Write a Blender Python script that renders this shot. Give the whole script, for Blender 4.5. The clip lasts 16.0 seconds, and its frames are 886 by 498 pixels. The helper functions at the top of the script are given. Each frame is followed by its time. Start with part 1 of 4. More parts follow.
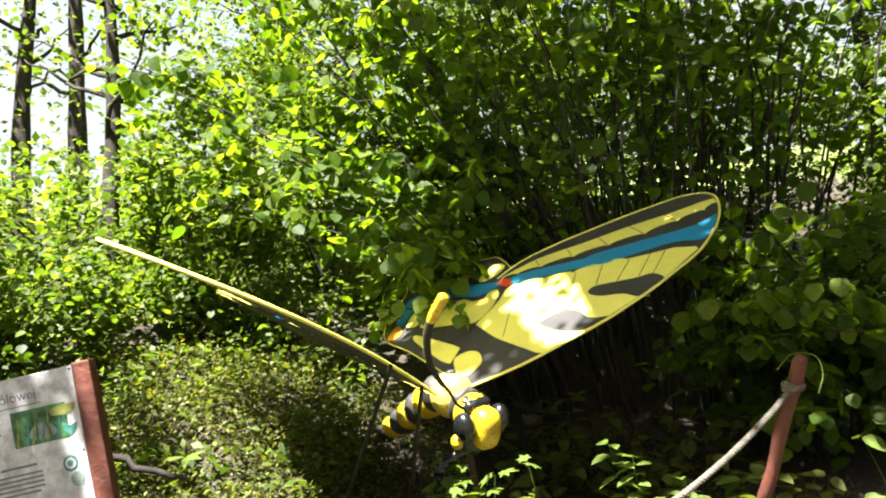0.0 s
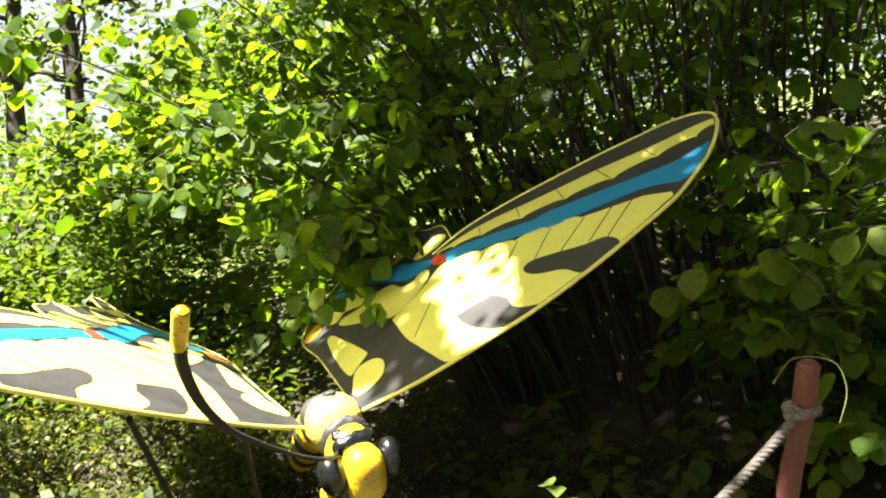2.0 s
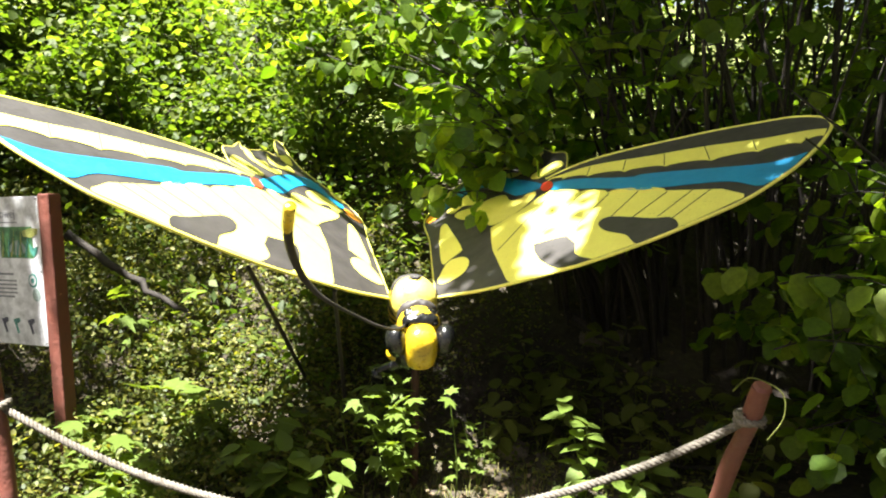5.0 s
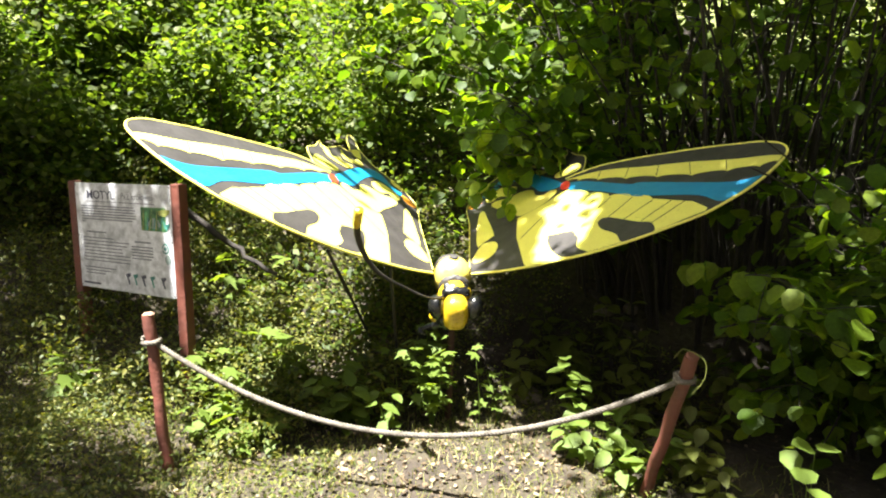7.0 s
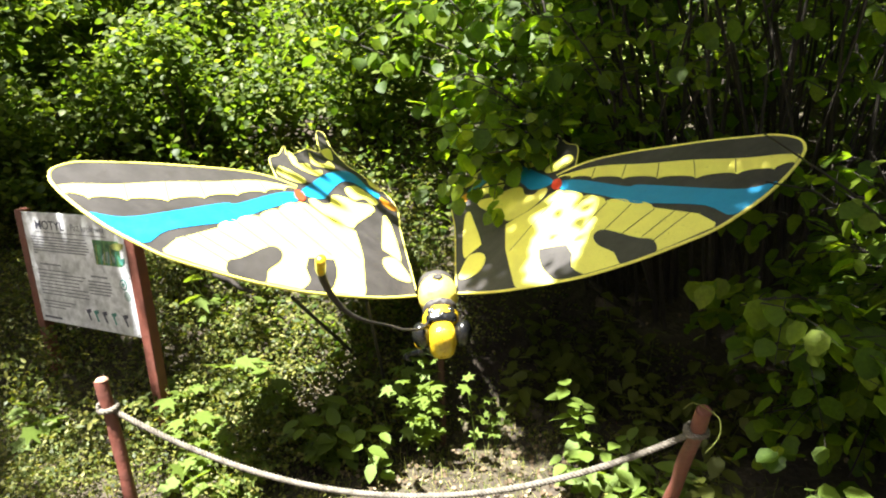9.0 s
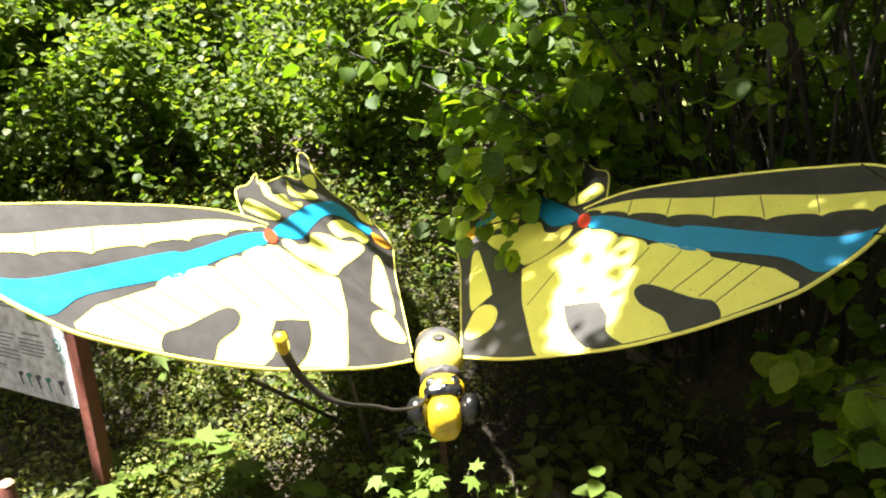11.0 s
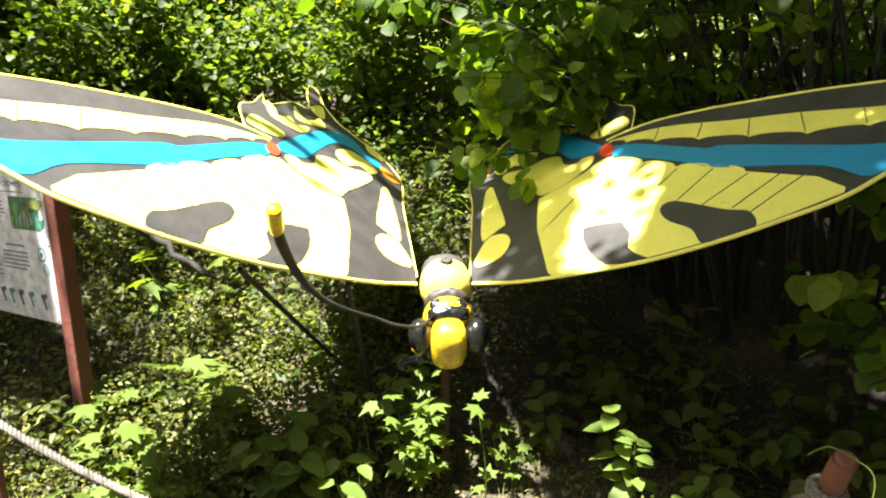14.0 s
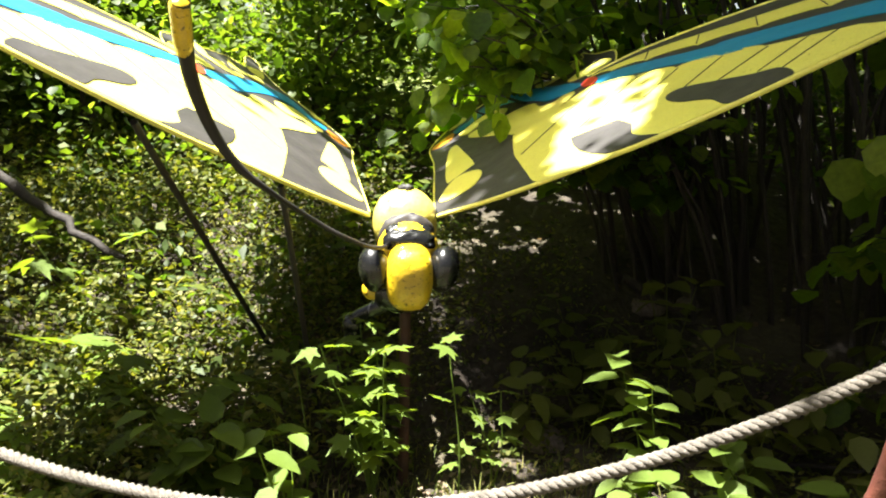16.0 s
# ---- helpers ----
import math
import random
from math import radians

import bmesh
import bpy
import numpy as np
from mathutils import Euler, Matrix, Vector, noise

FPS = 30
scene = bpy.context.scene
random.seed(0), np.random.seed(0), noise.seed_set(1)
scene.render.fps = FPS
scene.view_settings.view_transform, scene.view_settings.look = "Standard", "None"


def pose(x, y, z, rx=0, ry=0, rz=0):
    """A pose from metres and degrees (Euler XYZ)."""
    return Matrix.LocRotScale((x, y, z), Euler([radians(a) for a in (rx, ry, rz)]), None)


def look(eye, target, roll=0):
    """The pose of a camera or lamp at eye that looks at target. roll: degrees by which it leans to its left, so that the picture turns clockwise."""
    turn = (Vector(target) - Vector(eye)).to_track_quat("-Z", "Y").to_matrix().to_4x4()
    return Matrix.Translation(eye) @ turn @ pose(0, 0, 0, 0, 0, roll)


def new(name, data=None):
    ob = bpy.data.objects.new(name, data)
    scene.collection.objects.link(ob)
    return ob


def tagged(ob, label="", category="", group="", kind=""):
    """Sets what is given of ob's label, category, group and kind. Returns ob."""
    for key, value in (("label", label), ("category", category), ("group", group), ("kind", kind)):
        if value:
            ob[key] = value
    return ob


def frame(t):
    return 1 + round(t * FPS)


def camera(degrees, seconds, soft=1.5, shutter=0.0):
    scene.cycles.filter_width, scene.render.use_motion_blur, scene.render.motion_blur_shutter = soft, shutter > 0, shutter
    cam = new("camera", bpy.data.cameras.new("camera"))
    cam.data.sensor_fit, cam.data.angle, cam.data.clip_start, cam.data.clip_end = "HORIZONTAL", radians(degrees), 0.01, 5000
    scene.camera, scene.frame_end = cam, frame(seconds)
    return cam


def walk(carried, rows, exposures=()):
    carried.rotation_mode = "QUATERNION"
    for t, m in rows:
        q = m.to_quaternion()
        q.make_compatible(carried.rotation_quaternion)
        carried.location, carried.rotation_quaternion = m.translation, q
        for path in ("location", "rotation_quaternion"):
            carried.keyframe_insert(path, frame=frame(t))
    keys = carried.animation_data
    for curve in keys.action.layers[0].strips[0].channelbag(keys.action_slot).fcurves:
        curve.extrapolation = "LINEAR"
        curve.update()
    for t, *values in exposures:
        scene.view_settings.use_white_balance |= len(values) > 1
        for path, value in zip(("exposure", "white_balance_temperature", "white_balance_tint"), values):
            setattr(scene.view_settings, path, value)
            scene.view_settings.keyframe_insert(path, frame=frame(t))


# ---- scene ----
cam = camera(61.4, 16.0, soft=2.0)
UNIT = 0.785  # metres for each drawing unit: the board is a landscape A1 sheet
PATH = [
    (0, (0.038, -1.039, 1.690), (0.009, 0.959, 1.790), -8.4),
    (0.5, (0.283, -0.784, 1.650), (0.245, 1.208, 1.832), -10.7),
    (1, (0.798, -0.309, 1.682), (0.636, 1.681, 1.799), -14.5),
    (1.5, (0.977, -0.086, 1.633), (0.734, 1.897, 1.727), -14.7),
    (2, (1.080, 0.318, 1.604), (0.724, 2.285, 1.656), -12.6),
    (2.5, (1.177, 0.532, 1.618), (0.657, 2.461, 1.526), -11.1),
    (3, (1.309, 0.689, 1.616), (0.564, 2.534, 1.414), -4.0),
    (3.5, (1.471, 0.608, 1.901), (0.625, 2.381, 1.526), -1.6),
    (3.7, (1.404, 0.402, 1.877), (0.611, 2.207, 1.539), 0.3),
    (5.8, (2.182, -0.195, 2.106), (1.186, 1.512, 1.799), 4.0),
    (6, (2.283, -0.277, 2.197), (1.267, 1.418, 1.888), 4.8),
    (6.5, (2.487, -0.564, 2.259), (1.452, 1.116, 1.933), 3.5),
    (7, (2.410, -0.878, 2.323), (1.391, 0.788, 1.895), 2.4),
    (7.5, (2.353, -0.936, 2.439), (1.363, 0.734, 1.957), 1.3),
    (8, (2.358, -0.839, 2.502), (1.395, 0.833, 1.978), -0.1),
    (8.5, (2.338, -0.608, 2.594), (1.354, 1.045, 2.047), -0.5),
    (9, (2.219, -0.287, 2.778), (1.215, 1.327, 2.157), -1.4),
    (9.2, (2.159, -0.181, 2.777), (1.142, 1.422, 2.149), -1.8),
    (11.3, (1.741, 0.532, 2.722), (0.710, 2.138, 2.126), -1.7),
    (11.5, (1.715, 0.544, 2.679), (0.672, 2.162, 2.139), -1.3),
    (12, (1.645, 0.586, 2.558), (0.584, 2.236, 2.170), -1.6),
    (12.5, (1.633, 0.578, 2.444), (0.568, 2.238, 2.115), -1.8),
    (13, (1.676, 0.567, 2.331), (0.596, 2.229, 2.065), -0.9),
    (13.5, (1.725, 0.594, 2.291), (0.660, 2.210, 1.787), -0.0),
    (14, (1.731, 0.568, 2.206), (0.672, 2.172, 1.652), 0.7),
    (14.5, (1.626, 0.632, 2.070), (0.571, 2.251, 1.557), 1.1),
    (15, (1.529, 0.689, 1.871), (0.528, 2.366, 1.440), 1.2),
    (15.5, (1.480, 0.791, 1.555), (0.520, 2.502, 1.168), 1.8),
    (16, (1.449, 0.948, 1.250), (0.465, 2.677, 1.047), 1.1),
]

walk(cam, [(t, look(Vector(eye) * UNIT, Vector(target) * UNIT, roll)) for t, eye, target, roll in PATH], exposures=[(0.0, 3.05, 6350, 7), (16.0, 3.05, 6350, 7)])

# ---- light ----
SUN = Vector((-0.15, -0.29, 0.945)).normalized()
world = bpy.data.worlds.new("sky")
scene.world = world
world.use_nodes = True
sky = world.node_tree.nodes.new("ShaderNodeTexSky")
sky.sky_type, sky.sun_disc = "NISHITA", False
sky.air_density, sky.dust_density, sky.ozone_density = 0.45, 8.0, 0.5
sky.sun_elevation = math.asin(SUN.z)
sky.sun_rotation = math.atan2(SUN.x, SUN.y)
background = world.node_tree.nodes["Background"]
background.inputs["Strength"].default_value = 0.0145
world.node_tree.links.new(sky.outputs[0], background.inputs["Color"])
sun = new("sun", bpy.data.lights.new("sun", "SUN"))
sun.data.energy, sun.data.angle, sun.data.color = 5.0, radians(0.6), (1.0, 0.955, 0.89)
sun.matrix_world = look(SUN * 50, (0, 0, 0))

rng = np.random.default_rng(7)


# ---- materials ----
def material(name, build):
    m = bpy.data.materials.new(name)
    m.use_nodes = True
    tree = m.node_tree
    tree.nodes.clear()
    out = tree.nodes.new("ShaderNodeOutputMaterial")
    tree.links.new(build(tree), out.inputs["Surface"])
    return m


def node(tree, kind, **inputs):
    n = tree.nodes.new(kind)
    for key, value in inputs.items():
        socket = n.inputs[key.replace("_", " ")]
        if isinstance(value, bpy.types.NodeSocket):
            tree.links.new(value, socket)
        else:
            socket.default_value = value
    return n


def ramp(tree, fac, stops):
    n = tree.nodes.new("ShaderNodeValToRGB")
    el = n.color_ramp.elements
    while len(el) < len(stops):
        el.new(0.5)
    for e, (p, c) in zip(el, stops):
        e.position, e.color = p, (*c, 1)
    tree.links.new(fac, n.inputs["Fac"])
    return n.outputs["Color"]


def noise_fac(tree, scale, detail=4.0, rough=0.6):
    co = tree.nodes.new("ShaderNodeTexCoord")
    return node(tree, "ShaderNodeTexNoise", Vector=co.outputs["Object"], Scale=scale, Detail=detail, Roughness=rough).outputs["Fac"]


def mixed(tree, fac, a, b, mode="MIX"):
    n = tree.nodes.new("ShaderNodeMix")
    n.data_type, n.blend_type = "RGBA", mode
    for socket, value in ((n.inputs["Factor"], fac), (n.inputs[6], a), (n.inputs[7], b)):
        if isinstance(value, bpy.types.NodeSocket):
            tree.links.new(value, socket)
        elif isinstance(value, tuple):
            socket.default_value = (*value, 1)
        else:
            socket.default_value = value
    return n.outputs[2]


def bump(tree, fac, strength, distance=0.01):
    return node(tree, "ShaderNodeBump", Height=fac, Strength=strength, Distance=distance).outputs["Normal"]


def principled(tree, **inputs):
    return node(tree, "ShaderNodeBsdfPrincipled", **inputs).outputs[0]


def leaf_material(name, stops, through_colour, share=0.45, rough=0.52):
    """Thin leaves: a waxy face and light that comes through, each leaf of its own tone."""
    def build(tree):
        geo = tree.nodes.new("ShaderNodeNewGeometry")
        tone = ramp(tree, geo.outputs["Random Per Island"], stops)
        blotch = ramp(tree, noise_fac(tree, 60, 3), [(0.3, (0.75, 0.75, 0.7)), (0.7, (1.1, 1.1, 1.0))])
        colour = mixed(tree, 1.0, tone, blotch, "MULTIPLY")
        face = principled(tree, Base_Color=colour, Roughness=rough, Specular_IOR_Level=0.3, Normal=bump(tree, noise_fac(tree, 150, 2), 0.3, 0.003))
        glow = node(tree, "ShaderNodeBsdfTranslucent", Color=mixed(tree, 1.0, colour, through_colour, "MULTIPLY")).outputs[0]
        mix = tree.nodes.new("ShaderNodeMixShader")
        mix.inputs[0].default_value = share
        tree.links.new(face, mix.inputs[1])
        tree.links.new(glow, mix.inputs[2])
        return mix.outputs[0]
    return material(name, build)


def rough_material(name, stops, scale, rough=0.9, relief=0.5, fine=None, depth=0.01):
    def build(tree):
        fac = noise_fac(tree, scale, 6)
        colour = ramp(tree, fac, stops)
        speck = ramp(tree, noise_fac(tree, fine or scale * 9, 3), [(0.35, (0.6, 0.6, 0.6)), (0.65, (1.15, 1.15, 1.15))])
        return principled(tree, Base_Color=mixed(tree, 1.0, colour, speck, "MULTIPLY"), Roughness=rough,
                          Normal=bump(tree, noise_fac(tree, fine or scale * 9, 4), relief, depth))
    return material(name, build)


def paint_material(name, colour, worn, rough=0.35, coat=0.3, scale=6.0, amount=0.55, relief=0.15, chip=0.66, bare=(0.55, 0.53, 0.5)):
    """Glossy hand-brushed paint with streaks, grime and small chips."""
    def build(tree):
        grime = ramp(tree, noise_fac(tree, scale, 6), [(0.35, colour), (amount + 0.25, worn)])
        chips = ramp(tree, noise_fac(tree, scale * 12, 3), [(chip, (1, 1, 1)), (chip + 0.08, bare)])
        streak = ramp(tree, noise_fac(tree, scale * 30, 2), [(0.3, (0.9, 0.9, 0.9)), (0.7, (1.05, 1.05, 1.05))])
        c = mixed(tree, 1.0, mixed(tree, 1.0, grime, chips, "MULTIPLY"), streak, "MULTIPLY")
        r = node(tree, "ShaderNodeMapRange", Value=noise_fac(tree, scale * 3, 4), To_Min=rough * 0.75, To_Max=rough * 1.4).outputs[0]
        return principled(tree, Base_Color=c, Roughness=r, Coat_Weight=coat, Coat_Roughness=rough * 0.8,
                          Normal=bump(tree, noise_fac(tree, scale * 2, 5), relief, 0.02))
    return material(name, build)


HAZEL = leaf_material("hazel_leaf", [(0.0, (0.045, 0.085, 0.010)), (0.6, (0.085, 0.135, 0.014)), (1.0, (0.15, 0.195, 0.02))], (2.45, 2.5, 0.5), 0.6)
SHRUB = leaf_material("shrub_leaf", [(0.0, (0.035, 0.062, 0.010)), (0.6, (0.07, 0.10, 0.016)), (1.0, (0.13, 0.155, 0.03))], (2.1, 2.3, 0.6), 0.5)
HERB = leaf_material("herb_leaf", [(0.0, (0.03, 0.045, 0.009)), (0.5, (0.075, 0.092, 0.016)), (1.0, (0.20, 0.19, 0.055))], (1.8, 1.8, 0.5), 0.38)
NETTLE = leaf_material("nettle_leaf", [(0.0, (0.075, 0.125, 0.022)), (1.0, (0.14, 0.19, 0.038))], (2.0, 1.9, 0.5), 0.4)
DRY = leaf_material("dry_leaf", [(0.0, (0.07, 0.05, 0.03)), (0.45, (0.13, 0.09, 0.06)), (1.0, (0.32, 0.25, 0.18))], (1.1, 0.9, 0.6), 0.15, 0.8)
GRASS = leaf_material("grass_blade", [(0.0, (0.075, 0.105, 0.018)), (0.6, (0.16, 0.175, 0.045)), (1.0, (0.33, 0.28, 0.13))], (1.5, 1.5, 0.5), 0.35, 0.6)
BARK = rough_material("bark", [(0.3, (0.016, 0.012, 0.010)), (0.55, (0.04, 0.03, 0.022)), (0.75, (0.085, 0.068, 0.052))], 14, 0.9, 0.8)
TWIG = rough_material("hazel_bark", [(0.3, (0.010, 0.007, 0.005)), (0.6, (0.026, 0.018, 0.012)), (0.8, (0.06, 0.045, 0.032))], 18, 0.75, 0.5)
SOIL = rough_material("leafy_soil", [(0.28, (0.018, 0.013, 0.009)), (0.45, (0.04, 0.029, 0.02)), (0.6, (0.055, 0.045, 0.024)), (0.78, (0.12, 0.09, 0.065))], 2.2, 0.95, 0.9, 26, 0.03)
STONE = rough_material("stone", [(0.3, (0.09, 0.07, 0.055)), (0.7, (0.22, 0.17, 0.13))], 9, 0.9, 0.7)
YELLOW = paint_material("yellow_paint", (0.82, 0.76, 0.15), (0.71, 0.64, 0.13), 0.40, 0.15)
BLACK = paint_material("black_paint", (0.022, 0.019, 0.018), (0.048, 0.042, 0.040), 0.55, 0.0)
GLOSS = paint_material("gloss_black_paint", (0.005, 0.005, 0.005), (0.010, 0.010, 0.010), 0.25, 0.25)
BODY = paint_material("body_yellow_paint", (0.74, 0.50, 0.013), (0.36, 0.23, 0.02), 0.28, 0.5, 9.0, 0.5, 0.3, 0.585, (0.14, 0.13, 0.12))
# paler than BODY: sunlight on the thorax put into its yellow; specks are wear
THORAX = paint_material("sunlit_worn_yellow_paint", (0.78, 0.64, 0.12), (0.52, 0.40, 0.07), 0.30, 0.4, 9.0, 0.5, 0.3, 0.60, (0.16, 0.15, 0.13))
BLUE = paint_material("blue_paint", (0.006, 0.215, 0.44), (0.010, 0.18, 0.36), 0.48, 0.05)
RED = paint_material("red_paint", (0.62, 0.045, 0.015), (0.5, 0.05, 0.02), 0.4, 0.2)
ORANGE = paint_material("orange_paint", (0.75, 0.30, 0.02), (0.6, 0.25, 0.03), 0.4, 0.2)
RUST = paint_material("red_brown_paint", (0.15, 0.043, 0.028), (0.10, 0.036, 0.027), 0.55, 0.05, 10.0, 0.5, 0.4)
POLE = paint_material("rusty_iron", (0.075, 0.028, 0.018), (0.04, 0.02, 0.015), 0.7, 0.0, 14.0, 0.5, 0.5)
WOODEND = rough_material("cut_wood", [(0.3, (0.30, 0.17, 0.11)), (0.7, (0.45, 0.27, 0.18))], 30, 0.85, 0.4)
IRON = paint_material("black_iron", (0.008, 0.007, 0.006), (0.020, 0.014, 0.010), 0.6, 0.0)
ROPE = rough_material("grey_rope", [(0.3, (0.07, 0.06, 0.047)), (0.55, (0.15, 0.13, 0.105)), (0.8, (0.25, 0.22, 0.18))], 30, 0.95, 0.6, 220, 0.004)
PANEL = rough_material("white_panel", [(0.2, (0.58, 0.58, 0.62)), (0.7, (0.68, 0.68, 0.71))], 3, 0.45, 0.05, 20, 0.002)
INK = rough_material("grey_ink", [(0.3, (0.05, 0.05, 0.08)), (0.7, (0.09, 0.09, 0.12))], 40, 0.7, 0.05)
PALEINK = rough_material("pale_ink", [(0.3, (0.17, 0.17, 0.20)), (0.7, (0.27, 0.27, 0.30))], 40, 0.7, 0.05)
PRINTGREEN = rough_material("print_green", [(0.3, (0.01, 0.035, 0.015)), (0.45, (0.03, 0.11, 0.04)), (0.62, (0.10, 0.25, 0.09)), (0.75, (0.03, 0.08, 0.03))], 22, 0.5, 0.02)
PRINTTEAL = rough_material("print_teal", [(0.3, (0.02, 0.10, 0.10)), (0.7, (0.10, 0.35, 0.28))], 40, 0.5, 0.02)
PRINTOLIVE = rough_material("print_olive", [(0.3, (0.18, 0.22, 0.05)), (0.7, (0.42, 0.42, 0.12))], 40, 0.5, 0.02)
PRINTGREY = rough_material("print_grey", [(0.3, (0.20, 0.26, 0.24)), (0.7, (0.34, 0.40, 0.38))], 40, 0.5, 0.02)
HAZE = material("sky_haze", lambda tree: node(tree, "ShaderNodeEmission", Color=ramp(tree, noise_fac(tree, 0.012, 4), [(0.35, (0.80, 0.90, 1.0)), (0.7, (1.0, 1.0, 1.0))]), Strength=0.135).outputs[0])
MEADOW = rough_material("meadow", [(0.3, (0.08, 0.11, 0.025)), (0.6, (0.15, 0.16, 0.04)), (0.8, (0.24, 0.22, 0.07))], 0.6, 0.95, 0.4, 8)


# ---- mesh helpers ----
def mesh_of(name, verts, faces, mat, smooth=True):
    """A mesh from arrays: verts (n, 3) and faces (m, k), all with k corners."""
    verts, faces = np.asarray(verts, np.float32), np.asarray(faces, np.int32)
    me = bpy.data.meshes.new(name)
    me.vertices.add(len(verts))
    me.vertices.foreach_set("co", verts.ravel())
    me.loops.add(faces.size)
    me.loops.foreach_set("vertex_index", faces.ravel())
    me.polygons.add(len(faces))
    me.polygons.foreach_set("loop_start", np.arange(0, faces.size, faces.shape[1], dtype=np.int32))
    me.polygons.foreach_set("use_smooth", np.full(len(faces), smooth))
    me.materials.append(mat)
    me.update(calc_edges=True)
    return me


def part(name, shape, mat, parent=None, label=""):
    """Links a bmesh or a mesh as one object, under its parent."""
    if isinstance(shape, bmesh.types.BMesh):
        me = bpy.data.meshes.new(name)
        bmesh.ops.recalc_face_normals(shape, faces=shape.faces)
        shape.to_mesh(me)
        shape.free()
        me.materials.append(mat)
    else:
        me = shape
    ob = new(name, me)
    if parent:
        ob.parent = parent
    return tagged(ob, label)


def holder(name, m, label, category, group="", kind=""):
    ob = new(name)
    ob.matrix_world = m
    return tagged(ob, label, category, group, kind)


def smooth_path(points, steps=8, closed=False):
    """A Catmull-Rom line through the points."""
    p = np.asarray(points, float)
    n = len(p)
    out = []
    for i in range(n if closed else n - 1):
        a, b, c, d = (p[(i + k) % n] if closed else p[min(max(i + k, 0), n - 1)] for k in (-1, 0, 1, 2))
        for s in np.arange(steps) / steps:
            out.append(0.5 * (2 * b + (c - a) * s + (2 * a - 5 * b + 4 * c - d) * s ** 2 + (3 * b - a - 3 * c + d) * s ** 3))
    if not closed:
        out.append(p[-1])
    return np.array(out)


def tube_arrays(path, radii, sides=8, closed=False):
    """Verts and quads of a tube along a path."""
    path = np.asarray(path, float)
    n = len(path)
    radii = np.broadcast_to(np.asarray(radii, float), (n,))
    along = np.gradient(path, axis=0)
    if closed:
        along = np.roll(path, -1, 0) - np.roll(path, 1, 0)
    along /= np.linalg.norm(along, axis=1, keepdims=True) + 1e-9
    ref = np.array([0.0, 0.0, 1.0]) if abs(along[:, 2]).mean() < 0.8 else np.array([1.0, 0.0, 0.0])
    u = np.cross(along, ref)
    u /= np.linalg.norm(u, axis=1, keepdims=True) + 1e-9
    v = np.cross(along, u)
    a = np.arange(sides) / sides * 2 * np.pi
    verts = path[:, None] + radii[:, None, None] * (np.cos(a)[None, :, None] * u[:, None] + np.sin(a)[None, :, None] * v[:, None])
    rows = n if closed else n - 1
    i, j = np.meshgrid(np.arange(rows), np.arange(sides), indexing="ij")
    i2, j2 = (i + 1) % n, (j + 1) % sides
    faces = np.stack([i * sides + j, i2 * sides + j, i2 * sides + j2, i * sides + j2], -1).reshape(-1, 4)
    return verts.reshape(-1, 3), faces


def tube(name, path, radii, mat, sides=8, closed=False):
    v, f = tube_arrays(path, radii, sides, closed)
    return mesh_of(name, v, f, mat)


def joined(pieces):
    """Joins (verts, faces) pairs into one pair."""
    verts, faces, at = [], [], 0
    for v, f in pieces:
        verts.append(v)
        faces.append(f + at)
        at += len(v)
    return np.concatenate(verts), np.concatenate(faces)


def box(bm, size, centre=(0, 0, 0), bevel=0.0, turn=None):
    m = Matrix.Translation(centre) @ (turn or Matrix()) @ Matrix.Diagonal((*size, 1))
    made = bmesh.ops.create_cube(bm, size=1, matrix=m)
    if bevel:
        edges = list({e for v in made["verts"] for e in v.link_edges})
        bmesh.ops.bevel(bm, geom=edges, offset=bevel, segments=2, affect="EDGES", profile=0.5)
    return bm


# leaf shapes: verts and quads, unit length along y, upper side +z
def round_leaf():
    v = [(0, 0, 0), (0, 0.5, -0.03), (0, 1.0, -0.14), (-0.34, 0.12, 0.05), (-0.47, 0.52, 0.05), (-0.25, 0.86, -0.04),
         (0.34, 0.12, 0.05), (0.47, 0.52, 0.05), (0.25, 0.86, -0.04)]
    f = [(0, 1, 4, 3), (1, 2, 5, 4), (1, 0, 6, 7), (2, 1, 7, 8)]
    return np.array(v, float), np.array(f)


def long_leaf():
    v = [(0, 0, 0), (0, 0.5, -0.02), (0, 1.0, -0.18), (-0.2, 0.16, 0.04), (-0.26, 0.45, 0.05), (-0.12, 0.8, -0.04),
         (0.2, 0.16, 0.04), (0.26, 0.45, 0.05), (0.12, 0.8, -0.04)]
    f = [(0, 1, 4, 3), (1, 2, 5, 4), (1, 0, 6, 7), (2, 1, 7, 8)]
    return np.array(v, float), np.array(f)


def lobed_leaf():
    """A five-lobed leaf, as of a young maple or currant."""
    v, f = [(0, 0.30, -0.03)], []
    for k in range(6):
        a = radians(-125 + 50 * k)
        r = 0.30 if 0 < k < 5 else 0.22
        v.append((r * math.sin(a), 0.30 + r * math.cos(a), 0.03))
    for k, r in enumerate((0.42, 0.56, 0.70, 0.56, 0.42)):
        a = radians(-100 + 50 * k)
        v.append((r * math.sin(a), 0.30 + r * math.cos(a), -0.05))
        f.append((0, 2 + k, 7 + k, 1 + k))
    v.append((0, 0, 0))
    f.append((0, 1, 12, 6))
    return np.array(v, float), np.array(f)


